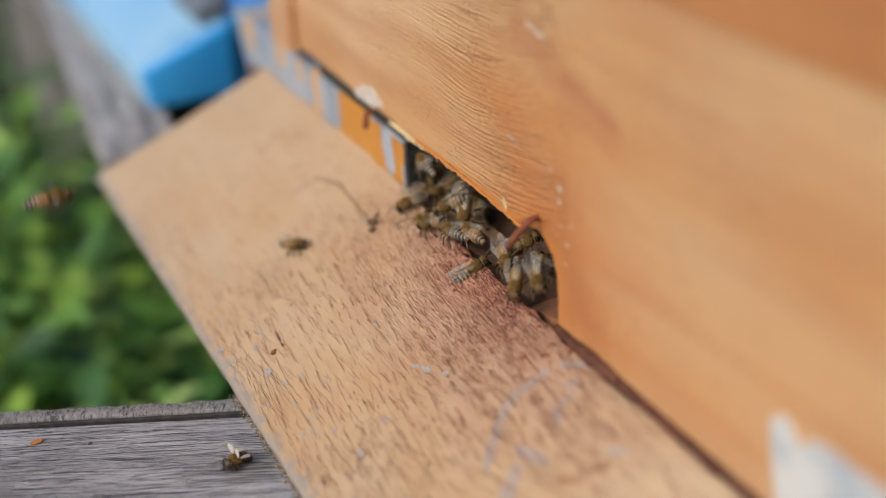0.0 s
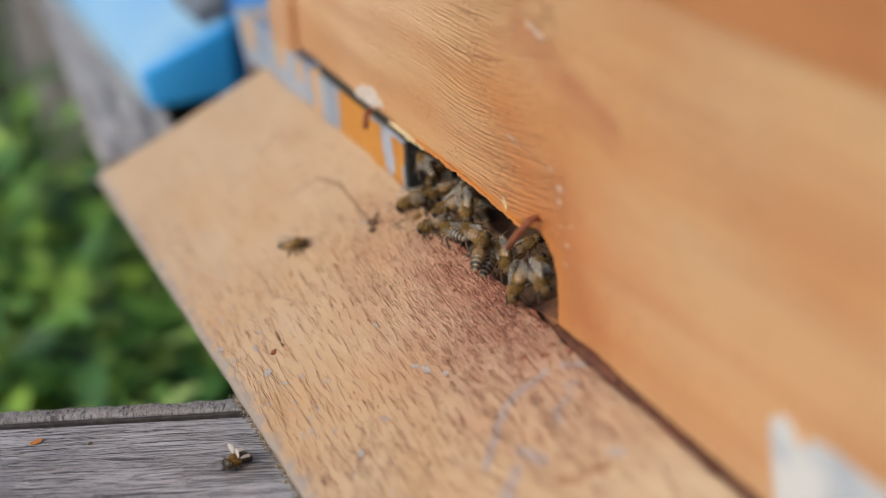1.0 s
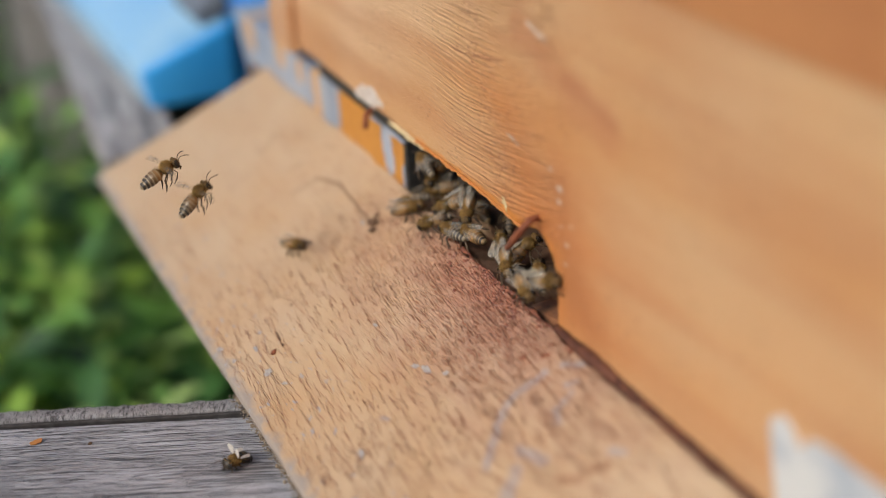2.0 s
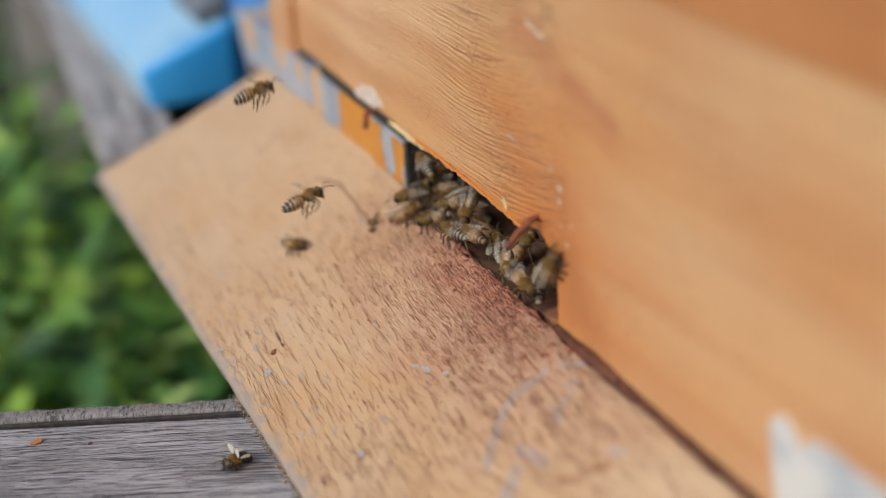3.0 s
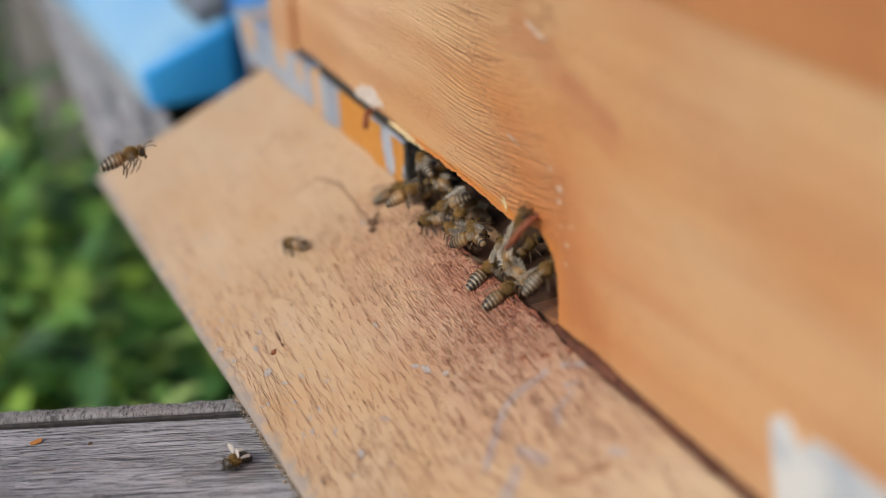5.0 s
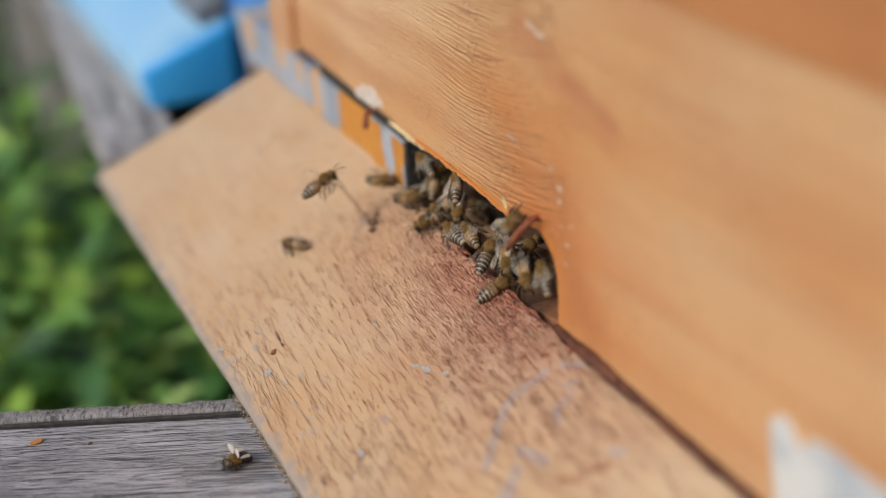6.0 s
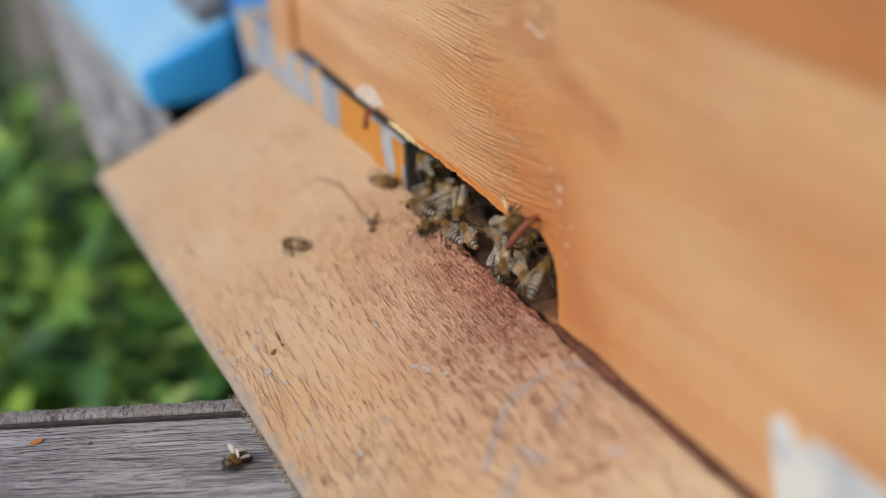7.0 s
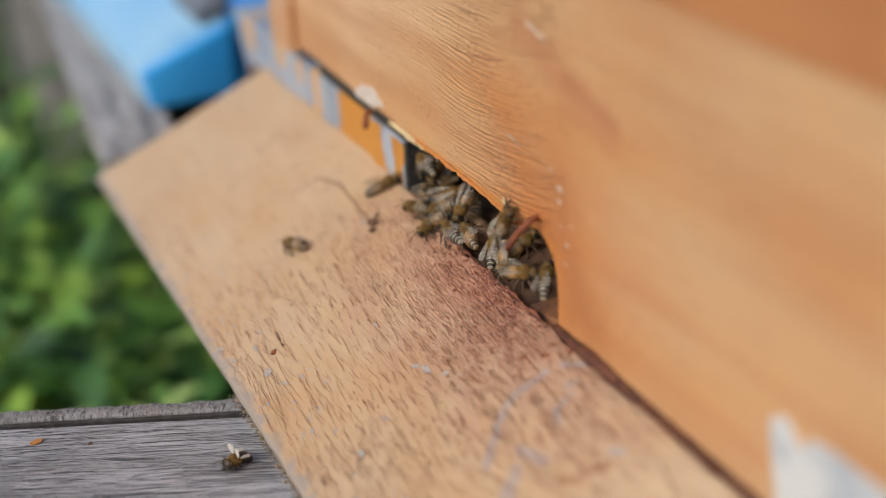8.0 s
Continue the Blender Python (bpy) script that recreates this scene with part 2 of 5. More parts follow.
def strip_paint():
    """Flaking layers on the floor's front edge: orange over blue-grey over white."""
    k = Mat("flaking_paint", 0.55)
    warp = k.noise(k.at((60, 60, 60)), 1.0, 3.0, colour=True)
    x, z = k.axis(0), k.axis(2)
    fine = k.noise(k.at((220, 60, 220), (0, 8, 0), warp, 0.006), 1.0, 3.0)
    # orange keeps to the stretch beside the entrance, grey-blue undercoat shows beyond
    bare = k.ramp(k.math("MULTIPLY_ADD", k.math("ADD", k.math("MULTIPLY_ADD", fine, 0.008, x), 0.1745), 60.0, 0.5), (0.45, 1.0), (0.60, 0.0))
    for points, wide in ((((-0.1285, 0.0185), (-0.1275, 0.0120), (-0.1258, 0.0055)), 0.0054), (((-0.1110, 0.0070), (-0.1105, -0.0005)), 0.0030), (((-0.1420, 0.0195), (-0.1250, 0.0193), (-0.1120, 0.0190)), 0.0012)):
        bare = k.math("MAXIMUM", bare, k.stroke(x, z, points, wide, 0.5, 260, 0.15))
    grey = k.mix(k.ramp(k.noise(k.at((60, 60, 60)), 1.0, 3.0), (0.35, 0.0), (0.65, 1.0)), (0.24, 0.295, 0.40), (0.38, 0.42, 0.49))
    grey = k.mix(k.stroke(x, z, ((-0.1885, 0.0180), (-0.1865, 0.0090), (-0.1875, -0.0060)), 0.0065, 0.5, 160, 0.2), grey, (0.25, 0.30, 0.38))
    tan = k.stroke(x, z, ((-0.2060, 0.0170), (-0.2045, 0.0020)), 0.0050, 0.6, 160, 0.2)
    for points, wide in ((((-0.2265, 0.0150), (-0.2250, 0.0110)), 0.0042), (((-0.2530, 0.0150), (-0.2510, 0.0120)), 0.0058), (((-0.2990, 0.0140), (-0.2960, 0.0100)), 0.0070)):
        tan = k.math("MAXIMUM", tan, k.stroke(x, z, points, wide, 0.6, 160, 0.2))
    grey = k.mix(k.math("MULTIPLY", tan, 0.9), grey, (0.58, 0.34, 0.13))
    c = k.mix(bare, k.mix(k.ramp(fine, (0.3, 0.0), (0.7, 1.0)), (0.55, 0.25, 0.045), (0.47, 0.20, 0.04)), grey)
    k.colour(c)
    k.bump(k.math("SUBTRACT", 1.0, bare), 0.0004)
    k.bump(fine, 0.0002)
    return k.m


def grey_wood(name, tone=(0.25, 0.235, 0.235), along=(14, 420, 420)):
    """Silvered wood: pale ribs between dark open pores that run with the grain."""
    k = Mat(name, 0.62, spec=0.45)
    warp = k.noise(k.at((25, 60, 60)), 1.0, 2.0, colour=True)
    grain = k.noise(k.at(along, (0, 0, 0), warp, 0.003), 1.0, 4.0, 0.65)
    pores = k.noise(k.at(tuple(2.6 * a for a in along), (0, 0, 0), warp, 0.003), 1.0, 3.0, 0.7)
    patch = k.noise(k.at((16, 45, 45)), 1.0, 4.0)
    dark = tuple(0.22 * a for a in tone)
    pale = tuple(min(1.0, 1.9 * a) for a in tone)
    brown = (tone[0] * 0.75, tone[1] * 0.58, tone[2] * 0.5)
    c = k.mix(k.ramp(patch, (0.32, 0.0), (0.68, 1.0)), tone, pale)
    c = k.mix(k.ramp(k.noise(k.at((9, 90, 90)), 1.0, 2.0), (0.55, 0.0), (0.7, 0.45)), c, brown)
    c = k.mix(k.ramp(grain, (0.40, 0.95), (0.47, 0.0)), c, dark)
    c = k.mix(k.ramp(pores, (0.38, 0.9), (0.46, 0.0)), c, dark)
    c = k.mix(k.ramp(pores, (0.54, 0.0), (0.66, 0.8)), c, pale)
    k.colour(c)
    k.bump(k.ramp(grain, (0.30, 0.0), (0.56, 1.0)), 0.0007)
    k.bump(pores, 0.0006)
    return k.m


def plain(name, base, other, scale=60, rough=0.6, metal=0.0, relief=0.0003, low=0.35, high=0.65):
    k = Mat(name, rough, metal)
    n = k.noise(k.at((scale,) * 3), 1.0, 4.0, 0.6)
    k.colour(k.mix(k.ramp(n, (low, 0.0), (high, 1.0)), base, other))
    k.rough(k.ramp(n, (0.3, rough * 0.85), (0.7, min(1.0, rough * 1.15))))
    if relief:
        k.bump(n, relief)
    return k.m


def leaf_green():
    k = Mat("leaf", 0.5, spec=0.4)
    r = k.island()
    c = k.ramp(r, (0.0, (0.022, 0.060, 0.022)), (0.35, (0.060, 0.17, 0.042)), (0.65, (0.17, 0.36, 0.070)), (0.85, (0.28, 0.46, 0.065)), (1.0, (0.34, 0.50, 0.17)))
    n = k.noise(k.at((25, 25, 25)), 1.0, 2.0)
    k.colour(k.mix(k.ramp(n, (0.3, 0.3), (0.7, 0.0)), c, (0.02, 0.05, 0.012)))
    k.set("Transmission Weight", 0.0)
    return k.m


def abdomen_coat():
    """Dark rings with pale downy edges; the first rings amber."""
    k = Mat("bee_abdomen", 0.32)
    x = k.axis(0)
    ring = k.math("FRACT", k.math("MULTIPLY", x, 1 / 0.00138))
    wob = k.noise(k.at((900, 1500, 1500)), 1.0, 4.0, 0.65)
    ring = k.math("ADD", ring, k.math("MULTIPLY_ADD", wob, 0.75, -0.14))
    r = k.random()
    amber = k.mix(r, (0.08, 0.036, 0.011), (0.34, 0.18, 0.055))
    front = k.ramp(k.math("MULTIPLY_ADD", k.math("POWER", r, 2.0), 0.5, k.math("MULTIPLY_ADD", x, 156.0, 0.85)), (0.10, 0.0), (0.75, 1.0))
    shell = k.mix(front, (0.026, 0.020, 0.017), amber)
    c = k.mix(k.ramp(ring, (0.74, 0.0), (1.05, 1.0)), shell, k.mix(k.random(), (0.31, 0.27, 0.20), (0.25, 0.17, 0.085)))
    k.colour(c)
    k.bump(wob, 0.00006)
    return k.m


def fuzz_coat(name, a, b, scale=1800, rough=0.85):
    k = Mat(name, rough, spec=0.2)
    n = k.noise(k.at((scale,) * 3), 1.0, 3.0, 0.6)
    c = k.mix(k.ramp(n, (0.3, 0.0), (0.7, 1.0)), a, b)
    r = k.random()
    k.colour(k.mix(k.math("MULTIPLY", r, 0.35), c, (0.26, 0.14, 0.04)))
    k.bump(n, 0.00015)
    return k.m


def wing_film(name, film, vein, tint, glint=0.0):
    """Clear film with darker veins, on some wings made denser and paler to stand for sky glints."""
    k = Mat(name, 0.16, spec=0.9)
    v = k.cells(k.at((360, 760, 760)), 1.0, "DISTANCE_TO_EDGE")
    k.colour(k.mix(k.ramp(v, (0.02, 1.0), (0.07, 0.0)), tint, tuple(0.35 * a for a in tint)))
    glint_gain = k.math("MULTIPLY_ADD", k.math("POWER", k.random(), 3.0), glint, 1.0)
    k.set("Alpha", k.math("MULTIPLY", k.ramp(v, (0.02, vein), (0.07, film)), glint_gain))
    return k.m


M_WALL, M_BOARD, M_STRIP = wall_paint(), board_paint(), strip_paint()
M_PLANK = grey_wood("weathered_plank", (0.31, 0.312, 0.342), (30, 1300, 1300))
# near-black wood that carries the shade beside the lath and under the hives
M_SHADE_WOOD = plain("shade_dark_wood", (0.022, 0.02, 0.02), (0.06, 0.055, 0.055), 300, 0.85)
M_CRACK = plain("split_in_paint", (0.19, 0.074, 0.042), (0.33, 0.145, 0.082), 500, 0.7)
M_PLANK_END = grey_wood("weathered_end_grain", (0.27, 0.268, 0.285), (1500, 300, 300))
M_RAIL = grey_wood("weathered_rail", (0.27, 0.255, 0.25), (12, 260, 260))
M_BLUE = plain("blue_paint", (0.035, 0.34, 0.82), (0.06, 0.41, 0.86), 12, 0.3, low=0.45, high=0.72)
# lighter copy of the blue: sky sheen on the block put into the colour
M_BLUE_SKYLIT = plain("skylit_blue_paint", (0.22, 0.47, 0.74), (0.42, 0.64, 0.80), 9, 0.3, low=0.4, high=0.7)
M_CREAM = plain("cream_paint", (0.66, 0.55, 0.33), (0.52, 0.40, 0.22), 400, 0.6)
M_SILL = plain("tan_wood", (0.52, 0.34, 0.20), (0.36, 0.22, 0.12), 200, 0.7)
M_SILL_PAINT = plain("worn_sill_paint", (0.36, 0.16, 0.075), (0.14, 0.075, 0.05), 110, 0.5)
# orange tinted to match the shaded upper corner of the wall
M_CLEAT_SHADE = plain("shaded_corner_orange", (0.60, 0.275, 0.115), (0.54, 0.235, 0.10), 40, 0.45)
M_CRUST = plain("glossy_red_crust", (0.30, 0.115, 0.070), (0.13, 0.045, 0.030), 380, 0.25, relief=0.0006)
M_RIM = plain("crumbled_orange_paint", (0.58, 0.24, 0.06), (0.40, 0.15, 0.045), 450, 0.45, relief=0.0005)
# black of the floor edge's end, and of the strip that darkens the gap
M_TIN_AND_GAP = plain("black_tin_and_gap_shade", (0.012, 0.012, 0.013), (0.035, 0.038, 0.04), 400, 0.5)
M_FLOOR = plain("brown_hive_floor", (0.19, 0.105, 0.068), (0.09, 0.05, 0.032), 90, 0.6)
# inner wood darkened in colour to stand for the hive's unlit inside
M_INNER_SHADE = plain("shade_dark_inner_wood", (0.022, 0.012, 0.008), (0.055, 0.026, 0.015), 70, 0.75)
M_EDGE = plain("raw_worn_edge", (0.29, 0.24, 0.205), (0.19, 0.165, 0.155), 220, 0.75)
M_GRIT = plain("grit", (0.10, 0.065, 0.04), (0.40, 0.33, 0.25), 700, 0.85)
M_SOIL = plain("soil", (0.035, 0.028, 0.018), (0.02, 0.03, 0.012), 12, 0.95, relief=0.01)
M_LEAF = leaf_green()
M_RUST = plain("rust", (0.30, 0.10, 0.045), (0.16, 0.05, 0.03), 900, 0.8, 0.2)
M_WHITE = plain("old_white_paint", (0.64, 0.60, 0.57), (0.50, 0.42, 0.36), 180, 0.6)
M_PALE = plain("rubbed_pale_paint", (0.62, 0.50, 0.42), (0.50, 0.36, 0.26), 600, 0.6)
M_CHIP = plain("greyed_paint_chip", (0.48, 0.45, 0.43), (0.30, 0.27, 0.26), 700, 0.7)
M_DEAD = plain("dead_bee_shell", (0.014, 0.010, 0.008), (0.05, 0.038, 0.026), 900, 0.4)
M_DEAD_RINGS = plain("dead_bee_rings", (0.014, 0.010, 0.008), (0.20, 0.16, 0.11), 420, 0.3, low=0.5, high=0.7)
M_DIRT = plain("dirt", (0.07, 0.04, 0.025), (0.16, 0.09, 0.05), 900, 0.9)
M_SEAM = plain("seam_and_shade", (0.06, 0.022, 0.014), (0.16, 0.058, 0.030), 300, 0.5)
M_ABD = abdomen_coat()
M_THORAX = fuzz_coat("bee_thorax", (0.022, 0.013, 0.006), (0.12, 0.068, 0.02))
M_FUR = fuzz_coat("bee_fur_tips", (0.13, 0.07, 0.016), (0.46, 0.30, 0.09), 500)
M_WEDGE = plain("grey_block", (0.20, 0.22, 0.26), (0.12, 0.14, 0.17), 120, 0.7)
M_HEAD = fuzz_coat("bee_head", (0.03, 0.022, 0.015), (0.12, 0.08, 0.04))
M_EYE = plain("bee_eye", (0.012, 0.009, 0.007), (0.03, 0.02, 0.012), 3000, 0.2)
M_LEG = plain("bee_leg", (0.035, 0.02, 0.01), (0.09, 0.05, 0.02), 2500, 0.45)
M_WING = wing_film("bee_wing", 0.07, 0.16, (0.62, 0.56, 0.46), 2.2)
M_WING_DRY = plain("dry_bee_wing", (0.74, 0.71, 0.67), (0.52, 0.48, 0.43), 900, 0.4, relief=0.0)
M_PATCH = plain("pale_blue_undercoat", (0.57, 0.60, 0.62), (0.36, 0.42, 0.50), 60, 0.5, low=0.45, high=0.68)
M_WING_THIN = wing_film("clear_bee_wing", 0.05, 0.22, (0.36, 0.28, 0.18))


# ---- mesh helpers ----
def part(name, bm, material, parent=None, label="", smooth=False):
    """Links a bmesh as one mesh object, under a thing if one is given."""
    me = bpy.data.meshes.new(name)
    bmesh.ops.recalc_face_normals(bm, faces=bm.faces)
    for f in bm.faces:
        f.smooth = smooth
    bm.to_mesh(me)
    bm.free()
    me.materials.append(material)
    ob = new(name, me)
    ob.parent = parent
    if label:
        ob["label"] = label
    return ob


def thing(name, label, category, group="", kind="", m=None):
    ob = new(name)
    ob.empty_display_size = 0.01
    if m is not None:
        ob.matrix_basis = m
    return tagged(ob, label, category, group, kind)


def bevelled(bm, width, segments=2, edges=None):
    bmesh.ops.bevel(bm, geom=list(edges or bm.edges), offset=width, segments=segments, affect="EDGES", profile=0.6, clamp_overlap=True)
    return bm


def box(x0, x1, y0, y1, z0, z1, bevel=0.0, cuts=0, rough=0.0, seed=0):
    bm = bmesh.new()
    bmesh.ops.create_cube(bm, size=1, matrix=Matrix.LocRotScale(((x0 + x1) / 2, (y0 + y1) / 2, (z0 + z1) / 2), None, (x1 - x0, y1 - y0, z1 - z0)))
    if bevel:
        bevelled(bm, bevel)
    if cuts:
        long = [e for e in bm.edges if e.calc_length() > 0.3 * max(x1 - x0, y1 - y0)]
        bmesh.ops.subdivide_edges(bm, edges=long, cuts=cuts, use_grid_fill=True)
    if rough:
        for v in bm.verts:
            v.co += rough * noise.noise_vector(v.co * 90 + Vector((seed, 0, 0)))
    return bm


def outline_slab(points, y0, y1):
    """A closed outline in x, z, extruded from y0 to y1."""
    bm = bmesh.new()
    a = [bm.verts.new((x, y0, z)) for x, z in points]
    f = bm.faces.new(a)
    new_geo = bmesh.ops.extrude_face_region(bm, geom=[f])
    for v in new_geo["geom"]:
        if isinstance(v, bmesh.types.BMVert):
            v.co.y = y1
    return bm


def tube(bm, points, radii, sides=6):
    """A tapering round tube through points."""
    points = [Vector(p) for p in points]
    rings = []
    for i, p in enumerate(points):
        d = (points[min(i + 1, len(points) - 1)] - points[max(i - 1, 0)]).normalized()
        q = d.to_track_quat("Z", "Y")
        rings.append([bm.verts.new(p + q @ Vector((radii[i] * math.cos(a), radii[i] * math.sin(a), 0)))
                      for a in (2 * math.pi * j / sides for j in range(sides))])
    for a, b in zip(rings, rings[1:]):
        for j in range(sides):
            bm.faces.new((a[j], a[(j + 1) % sides], b[(j + 1) % sides], b[j]))
    bm.faces.new(rings[0][::-1])
    bm.faces.new(rings[-1])
    return bm


def egg(bm, centre, radii, u=12, v=8):
    bmesh.ops.create_uvsphere(bm, u_segments=u, v_segments=v, radius=1, matrix=Matrix.LocRotScale(centre, None, radii))
    return bm


def lump(rng, size, flat=0.5):
    bm = bmesh.new()
    bmesh.ops.create_icosphere(bm, subdivisions=2, radius=size)
    s = rng.random() * 50
    for v in bm.verts:
        v.co *= 0.75 + 0.6 * noise.noise(v.co / size * 1.3 + Vector((s, s, 0)))
        v.co.z *= flat
    return bm


def flake(rng, length, width, thick=0.0003, ragged=0.5):
    """A thin chip with a ragged outline, slightly curled."""
    bm = bmesh.new()
    n = 17
    ring = []
    for i in range(n):
        a = 2 * math.pi * i / n
        r = 1.0 + ragged * (rng.choice((-0.8, -0.3, 0.1, 0.5)) + 0.4 * rng.random())
        ring.append(bm.verts.new((length / 2 * r * math.cos(a), width / 2 * r * math.sin(a), 0)))
    f = bm.faces.new(ring)
    g = bmesh.ops.extrude_face_region(bm, geom=[f])
    for v in g["geom"]:
        if isinstance(v, bmesh.types.BMVert):
            v.co.z += thick
    for v in bm.verts:
        v.co.z += 0.06 * v.co.x * v.co.x / max(length, 1e-6)
    return bm


# ---- ground and greenery ----
def build_ground():
    bm = bmesh.new()
    bmesh.ops.create_grid(bm, x_segments=60, y_segments=60, size=1.0)
    for v in bm.verts:
        r = v.co.length
        v.co *= 2.0 + 500 * max(0.0, r - 0.55) ** 2
        v.co.z = -0.47 + 0.03 * noise.noise(v.co * 2.0)
    tagged(part("ground", bm, M_SOIL, smooth=True), "dark damp soil under the weeds beside the hives", "ground", kind="structure")


def leaf_mesh(name, spots, rng, size):
    """Many small pointed leaves, each a folded blade of six quads, on sprigs at the given spots."""
    verts, faces = [], []
    for (px, py, pz) in spots:
        yaw = rng.uniform(0, 2 * math.pi)
        for j in range(rng.randint(4, 7)):
            a = yaw + j * 2.4
            s = size * rng.uniform(0.5, 1.25)
            up = rng.uniform(-0.35, 0.75)
            m = Matrix.Translation((px, py, pz + 0.012 * j)) @ Euler((rng.uniform(-0.5, 0.5), -up, a)).to_matrix().to_4x4()
            k = len(verts)
            for u, w, h in ((0.08, 0.03, 0.0), (0.35, 0.23, 0.06), (0.7, 0.2, 0.05), (1.0, 0.01, -0.08)):
                for side in (-1, 0, 1):
                    verts.append(tuple(m @ Vector((u * s, side * w * s, (h + abs(side) * 0.07) * s))))
            for r in range(3):
                for c in range(2):
                    b = k + 3 * r + c
                    faces.append((b, b + 1, b + 4, b + 3))
    me = bpy.data.meshes.new(name)
    me.from_pydata(verts, [], faces)
    me.polygons.foreach_set("use_smooth", [True] * len(faces))
    me.materials.append(M_LEAF)
    return new(name, me)


def build_weeds():
    rng = random.Random(5)
    spots = []
    while len(spots) < 11000:
        x, y = rng.uniform(-3.4, 1.2), rng.uniform(-1.7, 1.3)
        if math.hypot((x + 1.1) / 2.2, (y + 0.2) / 1.4) > 1.0 + 0.25 * noise.noise(Vector((x * 1.5, y * 1.5, 7.0))) or (x > -0.44 and 0.0 < y < 0.5):
            continue
        thin = max(0.0, min(0.92, (-0.70 - x) / 0.22 + 0.9 * noise.noise(Vector((x * 3.0, y * 3.0, 2.0)))))
        if rng.random() < thin:
            continue
        hill = 0.10 + 0.16 * (noise.noise(Vector((x * 2.2, y * 2.2, 3.0))) + 0.4)
        hill += 0.17 * math.exp(-((x + 0.58) / 0.22) ** 2 - ((y + 0.03) / 0.20) ** 2)
        hill *= 1.0 - 0.65 * thin
        spots.append((x, y, -0.47 + hill * rng.uniform(0.15, 1.0) ** 0.7))
    tagged(leaf_mesh("weeds", spots, rng, 0.037), "low green broad-leaved weeds growing below the stand", "weeds", kind="stuff")
    far = []
    for _ in range(4200):
        a, r = rng.uniform(0, 2 * math.pi), rng.uniform(1.1, 7.0)
        x, y = r * math.cos(a) - 0.5, r * math.sin(a)
        if math.hypot((x + 1.1) / 2.3, (y + 0.2) / 1.5) > 1.0:
            far.append((x, y, -0.47 + rng.uniform(0.0, 0.35)))
    tagged(leaf_mesh("weeds_around", far, rng, 0.10), "tall green weeds round the apiary", "weeds", kind="stuff")


# ---- stand: plank, lath, rail ----
def build_stand():
    # the plank that carries the board's lower edge; its grain runs along its own x
    turn = 66.0
    rng = random.Random(2)
    base = pose(-0.0890, -0.1207, -0.046, 0, 0, turn)
    plank = thing("stand_plank", "weathered grey wooden plank with open grain under the landing board", "plank", m=base)
    bm = box(-0.30, 0.50, -0.135, -0.0118, -0.022, 0.0, 0.0010, 24, 0.0004)
    part("board", bm, M_PLANK, plank, smooth=False)
    lath = thing("stand_lath", "narrow weathered lath with a frayed grey edge along the plank", "lath", m=base)
    bm = bmesh.new()
    n = 220
    rows = []
    for i in range(n + 1):
        x = -0.30 + 0.46 * i / n
        fray = 0.0009 * noise.noise(Vector((x * 300, 0, 0))) + 0.0007 * noise.noise(Vector((x * 70, 4, 0)))
        rise = 0.0006 * noise.noise(Vector((x * 200, 9, 0)))
        ring = ((-0.0064, -0.02), (-0.0064 + 0.3 * fray, -0.0006), (-0.0056, 0.0003 + rise), (-0.001 + fray, 0.0002 + rise), (0.0 + fray, -0.001), (0.0, -0.02))
        rows.append([bm.verts.new((x, y, z)) for y, z in ring])
    for a, b in zip(rows, rows[1:]):
        for j in range(6):
            bm.faces.new((a[j], b[j], b[(j + 1) % 6], a[(j + 1) % 6]))
    # separate dark face: the gap's shade is put into its colour
    part("dark_side", box(-0.30, 0.16, -0.0080, -0.0064, -0.02, -0.0012, 0.0003, 30, 0.0003), M_SHADE_WOOD, lath, "inner side of the lath, darkened for the shade in the gap")
    part("lath", bm, M_PLANK_END, lath)
    for x, y in ((-0.155, -0.36), (0.02, 0.06)):
        post = thing("stand_post", "square grey post of the hive stand", "post", "posts of the stand")
        part("shaft", box(x - 0.03, x + 0.03, y - 0.03, y + 0.03, -0.5, -0.068, 0.003), M_RAIL, post)
    beam = thing("stand_beam", "grey beam under the hives at the back of the stand", "beam")
    part("beam", box(-1.6, 0.5, 0.30, 0.36, -0.10, -0.0465, 0.003), M_RAIL, beam)
    for x in (-1.4, -0.6, 0.4):
        post = thing("stand_post", "square grey post of the hive stand", "post", "posts of the stand")
        part("shaft", box(x - 0.03, x + 0.03, 0.30, 0.36, -0.5, -0.1005, 0.003), M_RAIL, post)
    rail = thing("stand_rail", "long pale grey weathered rail that carries the hives", "rail", m=pose(-0.3084, -0.0760, -0.046, 0, 0, -5.2))
    part("beam", box(-1.6, -0.008, 0.0, 0.042, -0.010, 0.0, 0.002, 10, 0.0008), M_RAIL, rail)
    # added dark block that fills in for the hives' shade beside the rail
    filler = thing("stand_crossbeam", "dark block added under the hives to stand for the shade there", "beam")
    part("beam", box(-0.46, -0.290, -0.02, 0.2995, -0.10, -0.066, 0.003), M_SHADE_WOOD, filler)
    for x, y in ((-0.9, 0.0), (-1.5, 0.053)):
        post = thing("stand_post", "square grey post of the hive stand", "post", "posts of the stand")
        part("shaft", box(x - 0.02, x + 0.02, y - 0.02, y + 0.02, -0.5, -0.056, 0.003), M_RAIL, post)


# ---- the orange hive ----
SLOPE = 23.0


